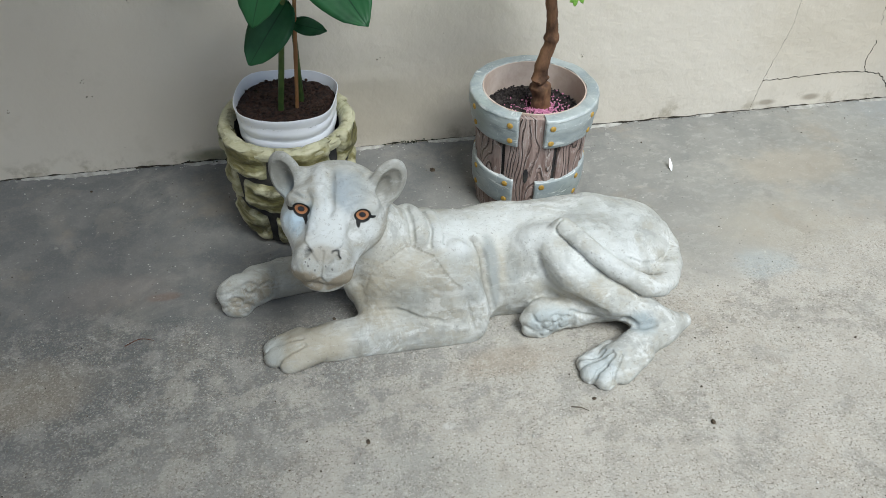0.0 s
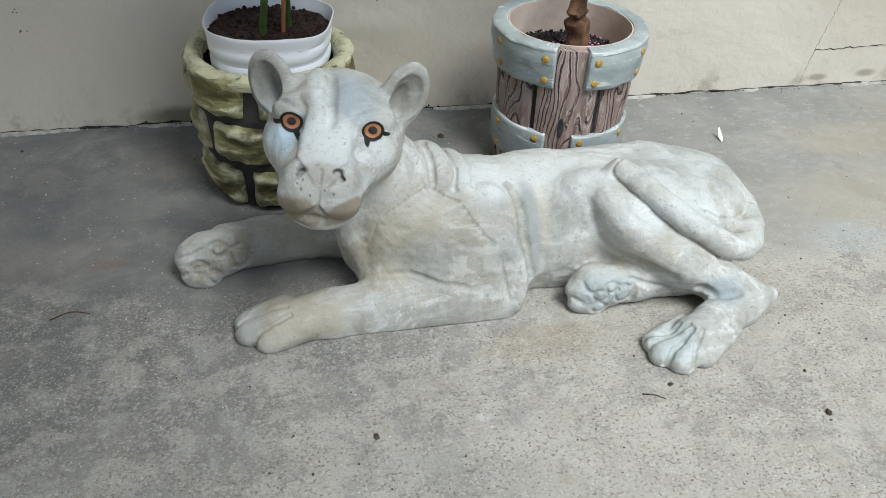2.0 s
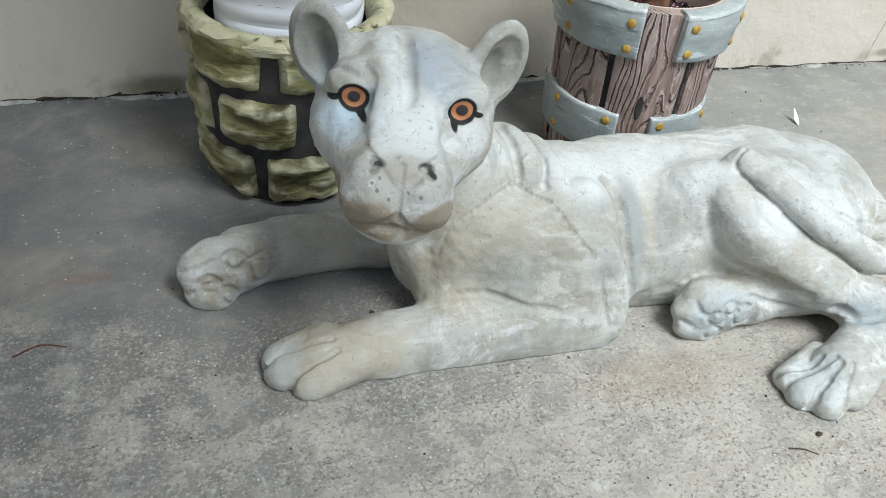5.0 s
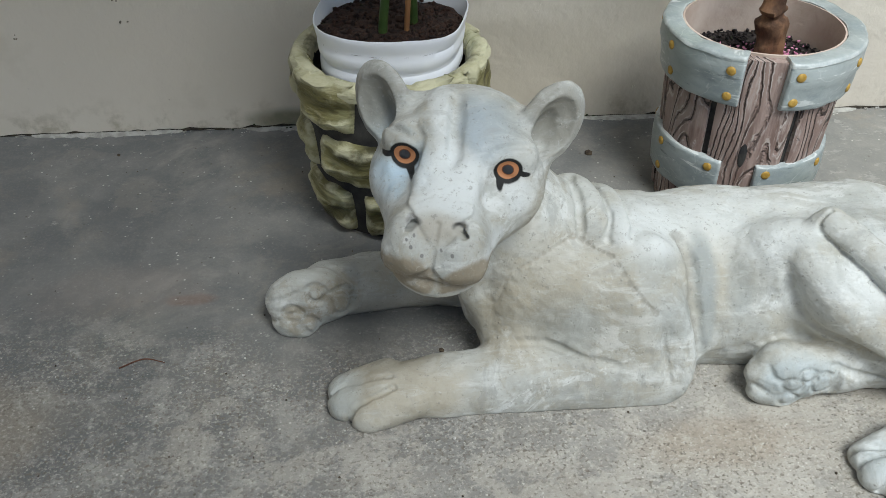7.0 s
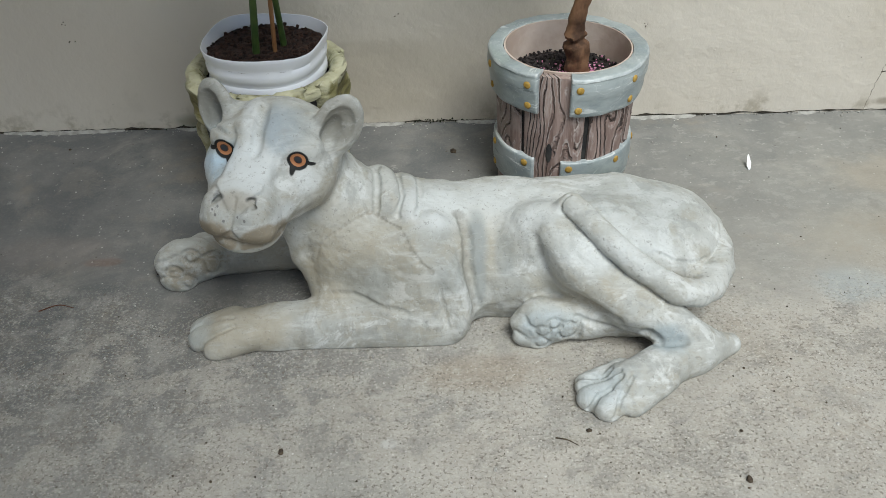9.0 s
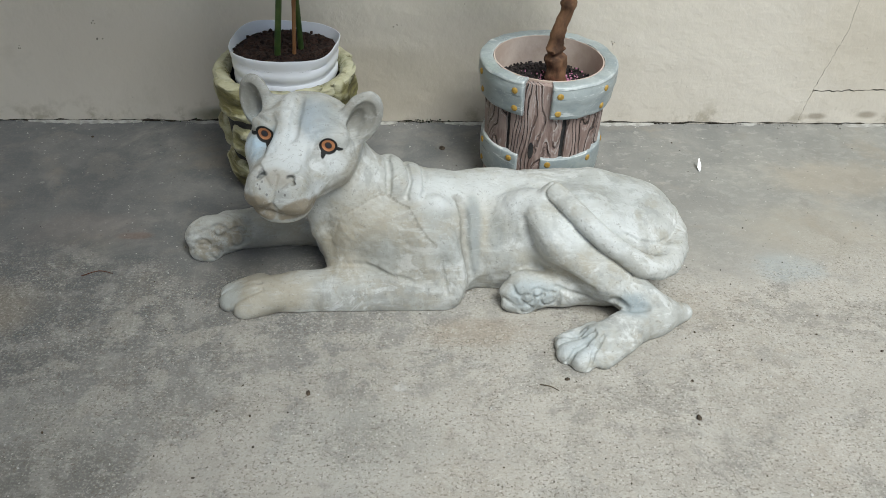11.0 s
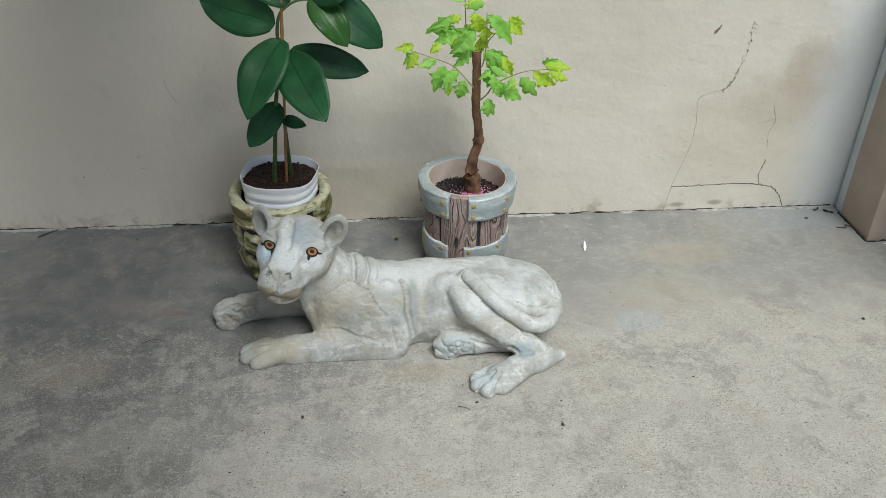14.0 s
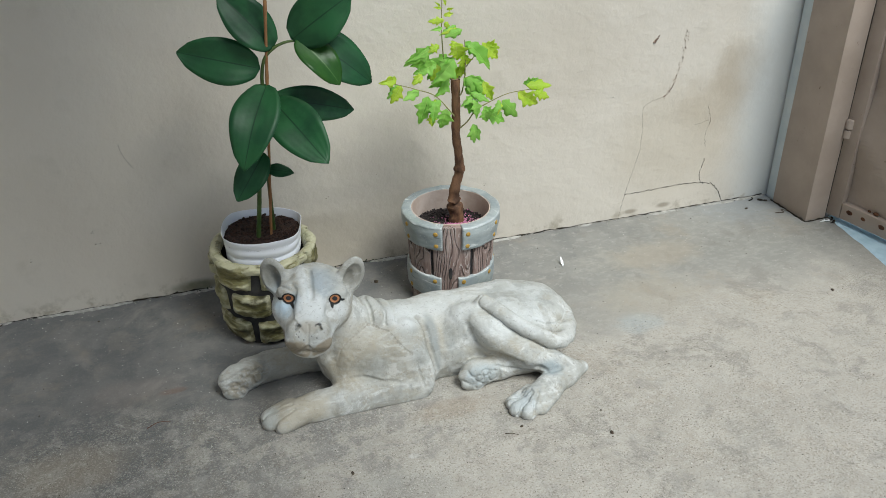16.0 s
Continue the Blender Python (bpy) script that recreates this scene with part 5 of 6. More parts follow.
lathe(bm, [(0.114, 0.003), (0.1195, 0.003), (0.129, 0.288), (0.1235, 0.288)], 64, close=True)
part("joint_filler", bm, MORTAR, barrel, "black joints between planks")


def band(a0, a1, z0, z1, flange):
    bm = bmesh.new()
    rows = []
    hi = z1 - z0
    for z, inset in [(0, 0.0035), (0.0012, 0.001), (0.004, 0), (0.010, 0)] + [(hi * k / 6, 0) for k in range(2, 5)] + [(hi - 0.010, 0), (hi - 0.004, 0), (hi - 0.0012, 0.001), (hi, 0.0035)]:
        bulge = 0.003 * math.sin(math.pi * z / hi) + (0.004 if flange and z > hi * 0.6 else 0)
        if flange and z > hi * 0.6:
            inset = 0
        rows.append((barrel_r(z0 + z) + (0.014 if flange else 0.010) + bulge - inset, barrel_r(z0 + z) - 0.002, z0 + z))
    if flange:
        rows += [(0.1545, 0.1242, z1 + 0.002), (0.1525, 0.1245, z1 + 0.0068), (0.1495, 0.1270, z1 + 0.0082), (0.142, 0.134, z1 + 0.0084)]
    span, ends = a1 - a0, [0.0, 0.0015, 0.005, 0.012]
    angles = [a0 + e / 0.14 for e in ends] + [a0 + span * k / 72 for k in range(2, 71)] + [a1 - e / 0.14 for e in reversed(ends)]
    cols = []
    for a in angles:
        tuck = 0.0032 if a in (angles[0], angles[-1]) else 0.0008 if a in (angles[1], angles[-2]) else 0.0
        cols.append([bm.verts.new((r * math.cos(a), r * math.sin(a), z)) for r, z in [(o - tuck, z) for o, _, z in rows] + [(q, z) for _, q, z in reversed(rows)]])
    m = len(cols[0])
    for p, q in zip(cols, cols[1:]):
        for k in range(m):
            bm.faces.new((p[k], q[k], q[(k + 1) % m], p[(k + 1) % m]))
    bm.faces.new(cols[0])
    bm.faces.new(cols[-1])
    for v in bm.verts:
        a = math.atan2(v.co.y, v.co.x)
        v.co.z += 0.0028 * noise.noise(Vector((a * 5, v.co.z * 12, z0 * 9))) + 0.0010 * noise.noise(Vector((a * 40, v.co.z * 60, 1)))
        d = 1 + 0.009 * noise.noise(Vector((a * 7, v.co.z * 25, z0 * 9 + 2))) + 0.004 * noise.noise(Vector((a * 35, v.co.z * 200, 4)))
        v.co.x *= d
        v.co.y *= d
    return bm


def rivet(a, z, r):
    bm = bmesh.new()
    e = bmesh.ops.create_uvsphere(bm, u_segments=14, v_segments=8, radius=1)
    out = Vector((math.cos(a), math.sin(a), 0))
    side = Vector((-math.sin(a), math.cos(a), 0))
    for v in e["verts"]:
        c = v.co.copy()
        v.co = out * (r - 0.0004 + 0.0030 * c.z) + side * (0.0073 * c.x) + Vector((0, 0, z + 0.0073 * c.y))
    return bm


for z0, z1, g0, g1, spots, flange in ((0.226, 0.300, 12, -12, (-104, -62, -19, 18, 62, 104), True), (0.048, 0.126, 8, -14, (-106, -64, -22, 15, 58, 100), False)):
    b = part("band", band(GAP + radians(g0), GAP + radians(360 + g1), z0, z1, flange), BAND, barrel, "grey band of painted cement")
    for d in spots:
        for z in (z0 + 0.017, z1 - 0.014):
            part("rivet", rivet(GAP + radians(d), z, barrel_r(z) + (0.0165 + (0.004 if z > z1 - 0.03 else 0) if flange else 0.0125)), RIVET, b, "dull gold rivet")
rng = random.Random(12)
bm = bmesh.new()
bmesh.ops.create_circle(bm, cap_ends=True, segments=40, radius=0.121, matrix=Matrix.Translation((0, 0, 0.240)))
for _ in range(900):
    a, r = rng.uniform(0, 6.283), 0.116 * math.sqrt(rng.random())
    clod(bm, (r * math.cos(a), r * math.sin(a), 0.242 + rng.uniform(0, 0.004)), rng.uniform(0.0015, 0.0042), rng)
part("soil", bm, SOIL_DARK, barrel, "black grainy soil")
bm = bmesh.new()
for _ in range(800):
    r = abs(rng.gauss(0, 0.035))
    a = rng.uniform(0, 6.283)
    x, y = 0.022 + r * math.cos(a) * 1.2, -0.012 + r * math.sin(a)
    if x * x + y * y < 0.0125:
        clod(bm, (x, y, 0.245 + rng.uniform(0, 0.005)), rng.uniform(0.001, 0.0028), rng)
pg = link("pink_granules", bm, PINK)
pg.location = POT_R
tagged(pg, "pink fertiliser granules scattered on black soil", "granules", kind="stuff")


# ---- plant with large glossy leaves, and its stake ----
def leaf_blade(bm, base, tip, width, normal, bend, fold, n=24, m=8, tipped=0.12, wave=0.004, seed=0.0):
    """A broad pointed leaf from base to tip: it arches, folds along the midrib and waves at the edge."""
    base, tip = Vector(base), Vector(tip)
    d = tip - base
    ln = d.length
    d.normalize()
    nrm = Vector(normal)
    nrm = (nrm - d * nrm.dot(d)).normalized()
    side = d.cross(nrm)
    uv = bm.loops.layers.uv.verify()
    rows = []
    for i in range(n + 1):
        t = i / n
        w = width * 0.5 * (math.sin(math.pi * min(1, t * 0.94 + 0.03) ** 0.85)) ** 0.72
        if t > 1 - tipped:
            w *= 0.55 + 0.45 * ((1 - t) / tipped)
        if i in (0, n):
            w = 0.0012
        row = []
        for k in range(-m // 2, m // 2 + 1):
            s = 2 * k / m
            h = bend * ln * math.sin(math.pi * t) + fold * w * abs(s) + wave * math.sin(t * 9 + seed + s) * abs(s)
            row.append((bm.verts.new(base + d * (ln * t) + side * (w * s) + nrm * h), (0.5 + 0.5 * s, t)))
        rows.append(row)
    for p, q in zip(rows, rows[1:]):
        for k in range(len(p) - 1):
            f = bm.faces.new((p[k][0], q[k][0], q[k + 1][0], p[k + 1][0]))
            for lp, c in zip(f.loops, (p[k][1], q[k][1], q[k + 1][1], p[k + 1][1])):
                lp[uv].uv = c


def thin(ob, t):
    s = ob.modifiers.new("thickness", "SOLIDIFY")
    s.thickness, s.offset = t, 0.0
    return ob


plant = thing("broadleaf_plant", (0.058, 1.797, 0.295), "tall houseplant with large glossy dark green leaves on one stem", "plant")
AT = -Vector((0.058, 1.797, 0.295))


def plant_part(name, bm, material, label="", parent=None, at=AT):
    bmesh.ops.translate(bm, verts=bm.verts, vec=at)
    return part(name, bm, material, parent or plant, label)


bm = bmesh.new()
st = curve_points([(0.057, 1.798, 0.285), (0.060, 1.795, 0.33), (0.070, 1.782, 0.427), (0.081, 1.769, 0.537), (0.095, 1.756, 0.64), (0.112, 1.744, 0.737), (0.110, 1.736, 0.802), (0.121, 1.730, 0.855), (0.148, 1.726, 0.883), (0.178, 1.725, 0.895), (0.207, 1.725, 0.896)])
tube(bm, st, [0.0075 - 0.0045 * i / len(st) for i in range(len(st))], 10)
plant_part("stem", bm, STEM, "green upright stem bending over at the top")
bm = bmesh.new()
sh = curve_points([(0.108, 1.832, 0.290), (0.106, 1.812, 0.40), (0.104, 1.775, 0.56)])
tube(bm, sh, [0.0068 - 0.002 * i / len(sh) for i in range(len(sh))], 8)
plant_part("side_shoot", bm, STEM, "thin second green shoot")
LOWER = (
        ((0.108, 1.733, 0.831), (-0.090, 1.785, 0.880), 0.128, (0.0, -0.97, 0.25), 0.05, 0),
        ((0.122, 1.739, 0.785), (0.022, 1.600, 0.612), 0.132, (-0.25, -0.80, 0.50), 0.13, 0),
        ((0.132, 1.742, 0.740), (0.232, 1.560, 0.618), 0.138, (-0.30, -0.6, 0.70), 0.05, 0),
        ((0.135, 1.748, 0.742), (0.354, 1.760, 0.678), 0.098, (0.1, -0.93, 0.35), 0.10, 0),
)
UPPER = (
        ((0.222, 1.732, 0.905), (0.392, 1.700, 0.770), 0.128, (0.35, -0.9, 0.25), 0.08, 0),
        ((0.208, 1.722, 0.903), (0.298, 1.655, 0.790), 0.098, (0.3, -0.9, 0.35), 0.10, 1),
        ((0.098, 1.763, 0.586), (0.005, 1.715, 0.475), 0.092, (-0.3, -0.92, 0.25), 0.05, 0),
        ((0.099, 1.768, 0.535), (0.170, 1.742, 0.523), 0.040, (0.1, -0.85, 0.5), 0.05, 0),
        ((0.146, 1.727, 0.882), (0.028, 1.78, 1.018), 0.118, (0.2, -0.95, 0.2), 0.06, 0),
        ((0.195, 1.725, 0.900), (0.345, 1.68, 1.012), 0.140, (-0.3, -0.88, 0.3), 0.05, 0))
for i, (b, t, wd, nr, bend, young) in enumerate(LOWER + UPPER):
    bm = bmesh.new()
    leaf_blade(bm, b, t, wd * 0.93, nr, bend, 0.16, seed=i * 1.7)
    lf = thin(plant_part("leaf", bm, LEAF_LIGHT if young else LEAF, "fresh mid-green glossy leaf" if young else ""), 0.0012)
bm = bmesh.new()
lean = [(0.092 + 0.045 * k / 30, 1.801 - 0.094 * k / 30, 0.27 + 0.77 * k / 30) for k in range(31)]
tube(bm, lean, [0.0042 if k % 7 else 0.0052 for k in range(31)], 10)
tagged(link("plant_stake", bm, STAKE), "thin brown bamboo stake pushed into the soil", "stake")


# ---- small tree with tender lobed leaves ----
sap = thing("young_tree", (0.678, 1.81, 0.242), "young potted tree with a cut trunk and light green lobed leaves", "plant")
TO = -Vector((0.678, 1.81, 0.242))
bm = bmesh.new()
tr = curve_points([(0.679, 1.81, 0.232), (0.674, 1.81, 0.29), (0.669, 1.81, 0.331), (0.673, 1.81, 0.372), (0.687, 1.81, 0.424), (0.681, 1.808, 0.482), (0.673, 1.805, 0.545), (0.670, 1.80, 0.645), (0.668, 1.80, 0.715)], 8)
nn = len(tr)
rings = tube(bm, tr, [(0.0205 - 0.0075 * min(1, i / nn * 1.6)) * (1 + 0.03 * math.sin(i * 1.9)) + (0.004 if i in (14, 15, 32, 33) else 0) for i in range(nn)], 14)
for i, ring in enumerate(rings):
    for v in ring:
        v.co += (v.co - Vector(tr[i])) * ((0.5 if i < 18 else 0.2) * noise.noise(v.co * 45) + (0.18 if i < 12 else 0))
plant_part("trunk", bm, BARK, "crooked brown trunk, sawn off at the top", sap, TO)
bm = bmesh.new()
bmesh.ops.create_circle(bm, cap_ends=True, segments=14, radius=0.0098, matrix=Matrix.Translation((0.667, 1.80, 0.7165)))
plant_part("sawn_end", bm, CUT, "pale sawn wood", sap, TO)
for pts in (((0.676, 1.797, 0.560), (0.70, 1.78, 0.590), (0.717, 1.755, 0.632), (0.763, 1.730, 0.667), (0.807, 1.710, 0.689), (0.884, 1.685, 0.702)),
            ((0.668, 1.797, 0.60), (0.647, 1.785, 0.627), (0.596, 1.770, 0.685), (0.533, 1.755, 0.717), (0.469, 1.745, 0.743)),
            ((0.664, 1.803, 0.70), (0.640, 1.81, 0.760), (0.631, 1.81, 0.852), (0.632, 1.81, 0.944)),
            ((0.672, 1.797, 0.660), (0.686, 1.79, 0.681), (0.693, 1.785, 0.748), (0.689, 1.78, 0.835)),
            ((0.668, 1.803, 0.70), (0.70, 1.81, 0.74), (0.735, 1.81, 0.78))):
    bm = bmesh.new()
    cp = curve_points(pts, 5)
    tube(bm, cp, [0.0024 - 0.0014 * i / len(cp) for i in range(len(cp))], 6)
    plant_part("twig", bm, TWIG, "", sap, TO)


def lobed_leaf(bm, base, tip, width, normal, seed):
    """A soft pointed leaf with coarse teeth and lobes."""
    rng = random.Random(seed)
    base, tip = Vector(base), Vector(tip)
    d = tip - base
    ln = d.length
    d.normalize()
    nrm = Vector(normal)
    nrm = (nrm - d * nrm.dot(d)).normalized()
    side = d.cross(nrm)
    uv = bm.loops.layers.uv.verify()
    n, rows, lobes = 28, [], rng.choice((2.5, 3.5, 3.5))
    skew, curl = rng.uniform(-0.12, 0.12), (1 if seed % 3 else -1)
    for i in range(n + 1):
        t = i / n
        body = (t / 0.34) ** 0.6 if t < 0.34 else ((1 - t) / 0.66) ** 0.85
        saw = (t * lobes + 0.35) % 1.0
        tooth = 0.62 + 0.52 * (saw / 0.7 if saw < 0.7 else (1 - saw) / 0.3)
        row = []
        for s in (-1, -0.55, 0, 0.55, 1):
            edge = tooth if abs(s) == 1 else 0.55 + 0.45 * tooth
            w = width * 0.46 * s * max(0.02, body * edge * rng.uniform(0.92, 1.06)) * (1 + skew * s)
            tt = t + (0.10 * abs(s) * body if i < n else 0)
            h = -0.38 * ln * t * t + curl * 0.16 * width * abs(s) * body + rng.uniform(-0.012, 0.012) * width
            row.append((bm.verts.new(base + d * (ln * tt) + side * w + nrm * h), (0.5 + 0.5 * s, t)))
        rows.append(row)
    for p, q in zip(rows, rows[1:]):
        for k in range(4):
            f = bm.faces.new((p[k][0], q[k][0], q[k + 1][0], p[k + 1][0]))
            for lp, c in zip(f.loops, (p[k][1], q[k][1], q[k + 1][1], p[k + 1][1])):
                lp[uv].uv = c


def leaves(rows, depth):
    rng = random.Random(int(depth * 1000))
    for x0, z0, x1, z1, wide, yellow in rows:
        y = depth + rng.uniform(-0.02, 0.02)
        bm = bmesh.new()
        lobed_leaf(bm, (x0, y, z0), (x1, y - rng.uniform(0.0, 0.035), z1), wide, (rng.uniform(-0.4, 0.4), -1, rng.uniform(-0.1, 0.6)), int(x0 * 1e4 + z1 * 1e3))
        thin(plant_part("leaf", bm, LEAFLET_YELLOW if yellow else LEAFLET, "", sap, TO), 0.0005)
        if rng.random() < 0.45:
            # a smaller leaf beside it
            bm = bmesh.new()
            dx, dz = rng.uniform(-0.02, 0.02), rng.uniform(-0.018, 0.018)
            lobed_leaf(bm, (x0 + dx * 0.3, y + 0.012, z0 + dz * 0.3), (x0 + (x1 - x0) * 0.7 + dx, y - 0.01, z0 + (z1 - z0) * 0.7 + dz), wide * 0.7, (rng.uniform(-0.5, 0.5), -1, rng.uniform(-0.1, 0.6)), int(x1 * 1e4))
            thin(plant_part("leaf", bm, LEAFLET_YELLOW if rng.random() < 0.4 else LEAFLET, "", sap, TO), 0.0005)


leaves(((0.722, 0.639, 0.788, 0.614, 0.065, 0), (0.688, 0.609, 0.702, 0.555, 0.053, 0), (0.788, 0.661, 0.836, 0.610, 0.059, 0)), 1.720)
leaves(((0.809, 0.702, 0.875, 0.657, 0.059, 1), (0.845, 0.710, 0.911, 0.718, 0.047, 1), (0.858, 0.696, 0.913, 0.678, 0.041, 1), (0.715, 0.656, 0.722, 0.619, 0.047, 0), (0.753, 0.685, 0.736, 0.652, 0.035, 0)), 1.690)
leaves(((0.684, 0.649, 0.732, 0.637, 0.047, 0), (0.695, 0.688, 0.739, 0.672, 0.042, 0), (0.689, 0.729, 0.767, 0.668, 0.065, 0), (0.710, 0.665, 0.718, 0.618, 0.041, 0)), 1.775)
leaves(((0.694, 0.825, 0.770, 0.764, 0.068, 0), (0.759, 0.807, 0.794, 0.772, 0.053, 1), (0.682, 0.864, 0.633, 0.854, 0.035, 0), (0.659, 0.831, 0.670, 0.777, 0.071, 1), (0.686, 0.793, 0.689, 0.750, 0.059, 1), (0.672, 0.748, 0.689, 0.710, 0.053, 1)), 1.790)
leaves(((0.607, 0.819, 0.515, 0.782, 0.050, 0), (0.620, 0.821, 0.589, 0.811, 0.035, 1), (0.612, 0.769, 0.548, 0.748, 0.059, 0), (0.560, 0.749, 0.531, 0.731, 0.035, 1), (0.653, 0.787, 0.594, 0.726, 0.073, 0), (0.644, 0.720, 0.607, 0.684, 0.047, 0), (0.645, 0.785, 0.618, 0.742, 0.059, 0)), 1.785)
leaves(((0.612, 0.670, 0.588, 0.651, 0.047, 0), (0.630, 0.642, 0.611, 0.584, 0.061, 0), (0.569, 0.693, 0.536, 0.624, 0.061, 0), (0.583, 0.634, 0.581, 0.600, 0.035, 1), (0.549, 0.707, 0.504, 0.702, 0.041, 0), (0.494, 0.730, 0.459, 0.688, 0.047, 1), (0.483, 0.748, 0.439, 0.748, 0.041, 1), (0.585, 0.677, 0.569, 0.635, 0.041, 0)), 1.755)
leaves(((0.633, 0.891, 0.590, 0.894, 0.028, 1), (0.630, 0.869, 0.598, 0.872, 0.017, 0), (0.636, 0.901, 0.666, 0.905, 0.019, 1), (0.644, 0.873, 0.666, 0.865, 0.028, 1), (0.631, 0.920, 0.610, 0.928, 0.012, 1), (0.640, 0.921, 0.652, 0.925, 0.012, 1), (0.635, 0.932, 0.628, 0.957, 0.014, 1)), 1.810)

leaves(((0.659, 0.779, 0.601, 0.721, 0.06, 0), (0.607, 0.764, 0.553, 0.75, 0.04, 0), (0.683, 0.862, 0.636, 0.85, 0.03, 0), (0.624, 0.755, 0.604, 0.718, 0.05, 1)), 1.835)
leaves(((0.696, 0.725, 0.758, 0.701, 0.04, 0), (0.702, 0.684, 0.746, 0.669, 0.035, 0), (0.682, 0.651, 0.736, 0.621, 0.045, 0), (0.557, 0.749, 0.53, 0.733, 0.03, 1)), 1.78)
leaves(((0.739, 0.714, 0.765, 0.657, 0.045, 1),), 1.76)
leaves(((0.662, 0.714, 0.607, 0.689, 0.04, 0), (0.761, 0.807, 0.796, 0.769, 0.03, 1), (0.699, 0.75, 0.673, 0.725, 0.04, 1)), 1.825)
leaves(((0.709, 0.678, 0.674, 0.654, 0.03, 0),), 1.77)


# ---- pier and gate ----
# the return's bluish skylight is put into its plaster colour
bm = bmesh.new()
box(bm, (2.078, 1.985, -0.05), (2.40, 2.034, 2.5), 0.004)
tagged(link("wall_return", bm, PLASTER_SKYLIT), "narrow plaster return beside the gate post, bluish skylight in its colour", "wall", kind="structure")
post = thing("gate_post", (2.15, 1.89, 0), "brown painted steel gate post with dents and rust specks", "gate post")
bm = bmesh.new()
box(bm, (-0.079, -0.094, 0.0), (0.012, 0.094, 1.0), 0.006)
bmesh.ops.subdivide_edges(bm, edges=[e for e in bm.edges if abs(e.verts[0].co.z - e.verts[1].co.z) > 0.8], cuts=20)
for v in bm.verts:
    v.co.x += 0.004 * noise.noise(Vector((v.co.y * 6, v.co.z * 3, 1)))
part("column", bm, GATE, post)
# added plate that stops daylight showing through the slit
bm = bmesh.new()
box(bm, (0.014, -0.066, 0.0), (0.075, 0.09, 1.0), 0.003)
part("light_stop", bm, GATE, post, "brown plate added behind the gate's edge to keep daylight out")
# solid dark strip in place of the gap's shade
bm = bmesh.new()
box(bm, (0.0118, -0.092, 0.0), (0.0158, 0.0, 0.98))
part("gap_shade_strip", bm, CRACK, post, "black strip put in for the shaded gap between post and gate")
bm = bmesh.new()
tube(bm, [(0.016, -0.100, z) for z in (0.325, 0.328, 0.355, 0.358)], [0.011, 0.0145, 0.0145, 0.011], 12)
part("hinge_barrel", bm, GATE, post, "rust-stained brown hinge barrel")
bm = bmesh.new()
tube(bm, [(0.018, -0.102, z) for z in (0.361, 0.364, 0.394, 0.398)], [0.012, 0.016, 0.016, 0.012], 12)
part("hinge_pin", bm, GATE, post, "brown painted hinge cap")
# dark tube for the gap and the contact shade at the post's foot
bm = bmesh.new()
rng = random.Random(9)
foot = [Vector((-0.083 + rng.uniform(-0.002, 0.002), 0.10 - 0.2 * k / 14, 0.002)) for k in range(15)] + [Vector((-0.08 + 0.1 * k / 8, -0.099 + rng.uniform(-0.003, 0.002), 0.002)) for k in range(1, 9)]
tube(bm, foot, [rng.uniform(0.0015, 0.0045) for _ in foot], 5)
part("foot_gap_shade", bm, CRACK, post, "dark gap line and contact shade along the post's foot")

gate = thing("metal_gate", (2.166, 1.798, 0.0), "brown painted sheet-steel gate with pressed folds and rust at the foot", "gate")
gate.rotation_euler = (0, 0, radians(11))
bm = bmesh.new()
box(bm, (-0.002, -0.056, 0.020), (0.040, 0.0, 0.98), 0.004)
part("stile", bm, GATE, gate)
bm = bmesh.new()
box(bm, (-0.003, -2.6, 0.022), (0.038, -0.058, 0.085), 0.006)
part("bottom_rail", bm, GATE, gate, "brown lower rail with rusty holes")
bm = bmesh.new()
ny, nz = 60, 60
gv = []
for i in range(ny + 1):
    y = -0.050 - 2.5 * i / ny
    col = []
    for k in range(nz + 1):
        z = 0.08 + 0.90 * k / nz
        # pressed diagonal folds
        s = (z * 1.1 - y * 1.0) / 0.42
        tri = abs(s - math.floor(s + 0.5)) * 2
        col.append(bm.verts.new((0.008 + 0.022 * tri, y, z)))
    gv.append(col)
for p, q in zip(gv, gv[1:]):
    for k in range(nz):
        bm.faces.new((p[k], q[k], q[k + 1], p[k + 1]))
thin(part("sheet", bm, GATE, gate, "pressed brown steel sheet", smooth=False), 0.003)
rng = random.Random(3)
for k in range(12):
    y, r = -rng.uniform(0.09, 0.35), rng.uniform(0.003, 0.010)
    low = k % 3 == 0
    bm = bmesh.new()
    e = bmesh.ops.create_icosphere(bm, subdivisions=2, radius=r)
    for v in e["verts"]:
        v.co *= 1 + 0.4 * noise.noise(v.co * 120 + Vector((k, 0, 0)))
        v.co = Vector((-0.0035 + v.co.x * 0.12 if low else 0.012 + v.co.x * 0.9, y + v.co.y * 1.5, (0.06 if low else 0.092) + v.co.z))
    part("rust_patch", bm, RUST, gate, "rusted-through patch")

# daylight bleeding under the gate, put in as a thin pale blue slab
bm = bmesh.new()
edge = [(2.19, 1.80), (2.186, 1.77), (2.172, 1.73), (2.168, 1.69), (2.155, 1.63), (2.152, 1.58), (2.138, 1.52), (2.122, 1.445), (2.10, 1.34), (2.05, 1.1), (1.95, 0.6)]
ring = [bm.verts.new((x, y, 0.0035)) for x, y in edge] + [bm.verts.new((2.62, y, 0.0035)) for y in (0.6, 1.80)]
low = [bm.verts.new((v.co.x - (0.012 if v.co.x < 2.6 else 0), v.co.y, -0.001)) for v in ring]
bm.faces.new(ring)
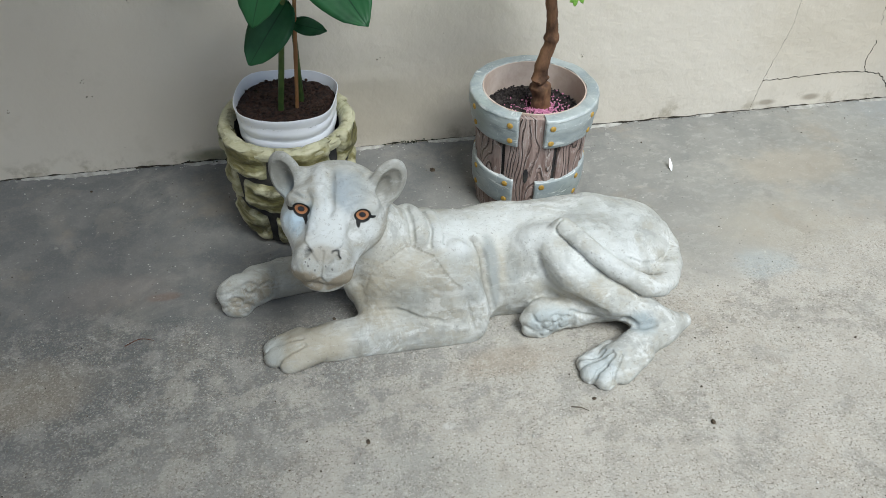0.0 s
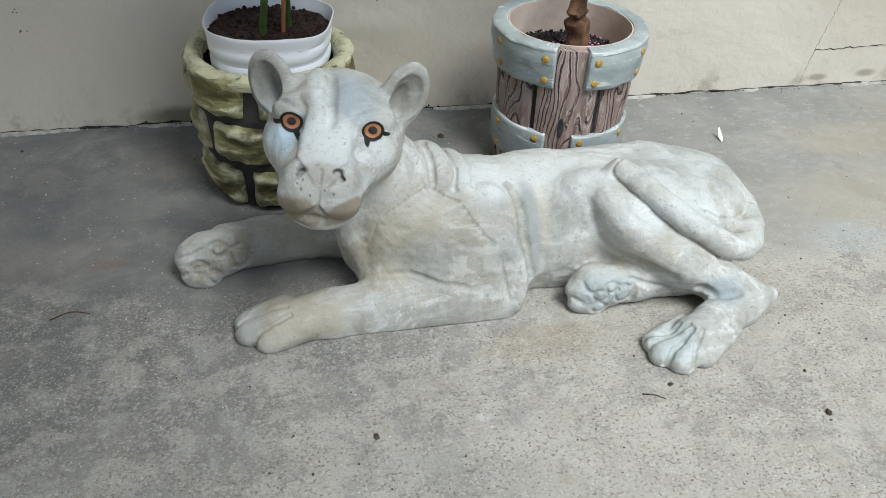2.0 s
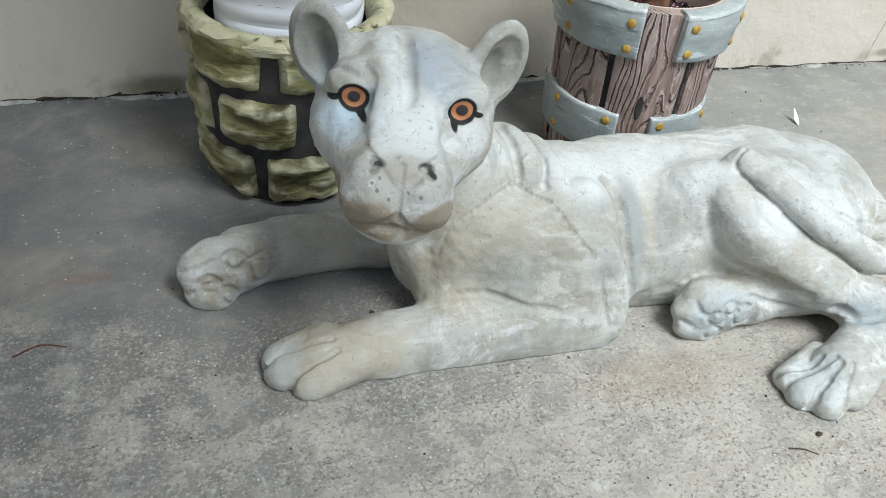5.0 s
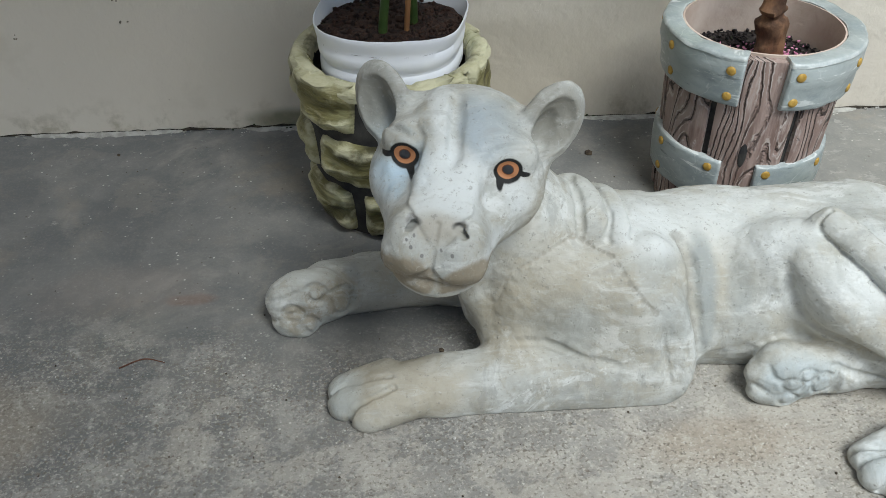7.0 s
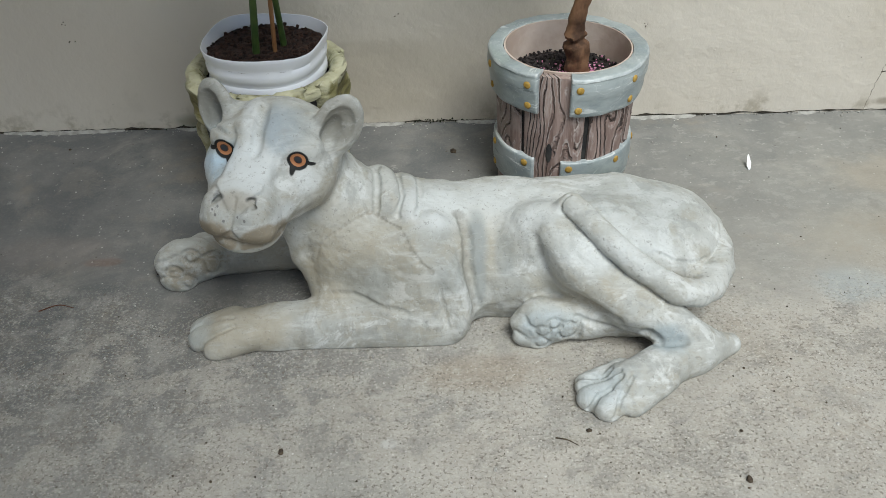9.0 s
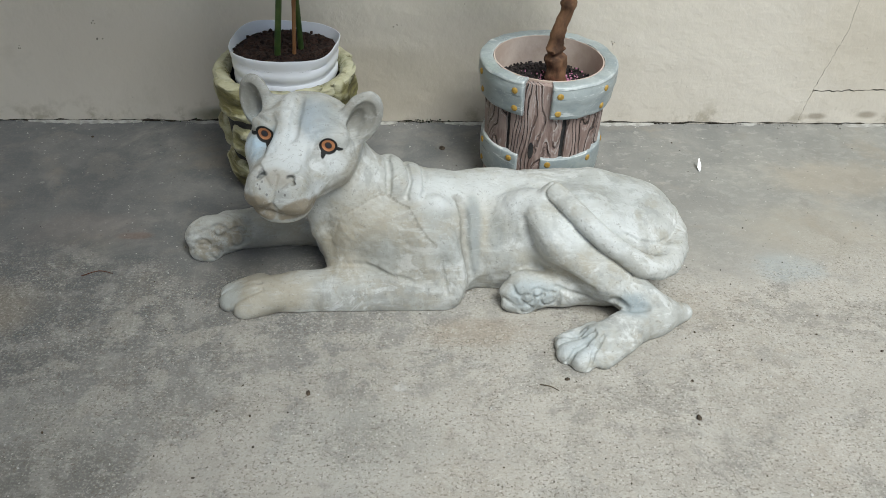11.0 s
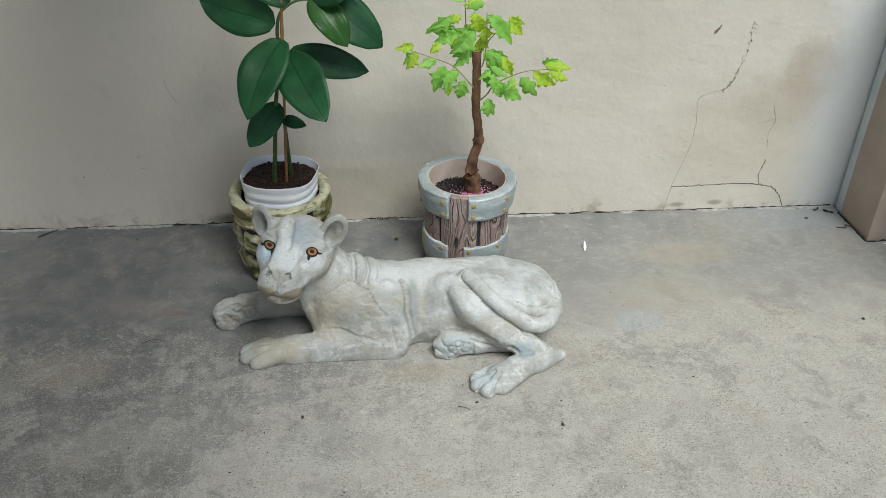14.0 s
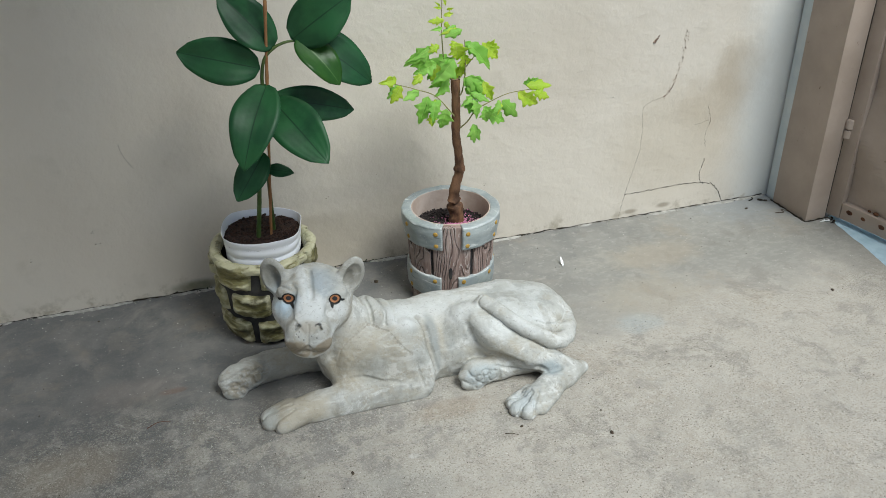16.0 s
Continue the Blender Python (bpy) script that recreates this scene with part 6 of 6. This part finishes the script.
for k in range(len(ring)):
    bm.faces.new((ring[k], ring[(k + 1) % len(ring)], low[(k + 1) % len(ring)], low[k]))
tagged(link("threshold", bm, plain("daylight_blue_strip", (0.36, 0.50, 0.58), (0.46, 0.60, 0.68), 14, 0.8, depth=0.002), False), "pale blue strip under the gate, its daylight put in as colour", "threshold", kind="structure")

# ---- small things on the floor ----
bm = bmesh.new()
prof = [(0.0, 0.0), (0.125, 0.0), (0.132, 0.006), (0.130, 0.016), (0.118, 0.022), (0.0, 0.026)]
lathe(bm, prof[1:-1], 40, lambda a, z: 1 + 0.02 * math.sin(3 * a))
bmesh.ops.holes_fill(bm, edges=bm.edges, sides=64)
o = link("round_base", bm, GREY_PLASTIC)
o.location = (-0.985, 1.82, 0)
tagged(o, "pale grey round plastic base lying on the floor", "base")

bm = bmesh.new()
leafy = [(0, 0, 0.001), (0.004, 0.003, 0.003), (0.009, 0.016, 0.008), (0.006, 0.032, 0.022), (0.003, 0.03, 0.020), (-0.002, 0.013, 0.006)]
top = [bm.verts.new(p) for p in leafy]
low = [bm.verts.new((p[0] * 0.9, p[1] * 0.95, p[2] - 0.001)) for p in leafy]
bm.faces.new(top)
bm.faces.new(low[::-1])
for k in range(6):
    bm.faces.new((top[k], low[k], low[(k + 1) % 6], top[(k + 1) % 6]))
o = link("paper_scrap", bm, PAPER)
o.location = (1.068, 1.808, 0.0005)
tagged(o, "small white paper scrap on the concrete", "scrap")


rng = random.Random(31)
for k, (x, y, ln, mat) in enumerate(((2.135, 1.772, 0.030, PAPER), (2.150, 1.766, 0.024, PAPER), (2.172, 1.772, 0.034, CRACK), (2.165, 1.752, 0.03, CRACK), (1.995, 2.015, 0.03, CRACK), (2.03, 1.995, 0.035, CRACK))):
    bm = bmesh.new()
    tube(bm, curve_points([(-ln / 2, 0.004, 0.003), (0, -0.003, 0.006), (ln / 2, 0.005, 0.003)], 4), [rng.uniform(0.0015, 0.004) for _ in range(9)], 5)
    o = link("torn_scrap", bm, mat)
    o.location, o.rotation_euler = (x, y, 0), (0, 0, rng.uniform(-0.8, 0.8))
    tagged(o, "torn white strip of litter beside the gate post" if mat is PAPER else "dark strip of litter at the foot of the wall", "litter", "litter by the gate")


def stick(points, r, label, name="dry_twig"):
    bm = bmesh.new()
    cp = curve_points(points, 6)
    tube(bm, cp, [r * (1 - 0.5 * i / len(cp)) for i in range(len(cp))], 6)
    return tagged(link(name, bm, STALK if "stalk" in label else DEBRIS), label, "twig", "twigs on the floor")


stick([(-0.325, 1.432, 0.002), (-0.295, 1.447, 0.002), (-0.265, 1.438, 0.002)], 0.0012, "thin curved reddish dry leaf stalk on the concrete")
stick([(0.548, 1.097, 0.0008), (0.565, 1.092, 0.001), (0.580, 1.081, 0.0006)], 0.0012, "short dark dry twig on the concrete")
stick([(-0.99, 2.058, 0.003), (-0.95, 2.07, 0.003), (-0.91, 2.082, 0.003)], 0.003, "short dry twig at the wall's foot")
stick([(-0.774, 2.036, 0.003), (-0.75, 2.058, 0.003), (-0.72, 2.08, 0.003)], 0.003, "short dry twig at the wall's foot")
stick([(2.01, 1.89, 0.002), (2.04, 1.88, 0.004), (2.045, 1.90, 0.004), (2.07, 1.885, 0.003)], 0.002, "curled dark twig near the gate post")
rng = random.Random(21)
for x, y, s in ((0.81, 1.006, 0.007), (0.141, 1.092, 0.006), (0.60, 1.108, 0.006), (1.929, 1.96, 0.008), (1.829, 1.37, 0.008), (0.436, 1.93, 0.009), (0.115, 1.43, 0.004), (-0.44, 2.0, 0.004)):
    bm = bmesh.new()
    clod(bm, (0, 0, s * 0.4), s, rng)
    for v in bm.verts:
        v.co.z = max(0.0, v.co.z * 0.6)
    o = link("crumb", bm, DEBRIS)
    o.location = (x, y, 0)
    tagged(o, "dark crumb of debris on the concrete", "debris", "crumbs on the floor")
for name, count, big, mat, label in (("grit", 1500, 0.0021, plain("pale_grit", (0.3, 0.29, 0.27), (0.62, 0.6, 0.56), 200, 0.9), "scattered pale grit on the concrete"),
                                     ("dirt_crumbs", 700, 0.0019, DEBRIS, "scattered fine dark dirt on the concrete")):
    bm = bmesh.new()
    for _ in range(count):
        x, y = rng.uniform(-1.0, 2.05), rng.uniform(0.4, 2.03)
        if y > 1.45 and rng.random() < 0.75:
            y -= 0.95
        s = rng.uniform(0.0006, big) * (1 if rng.random() < 0.93 else 1.6)
        clod(bm, (x, y, s * 0.3), s, rng)
    tagged(link(name, bm, mat), label, "grit", kind="stuff")
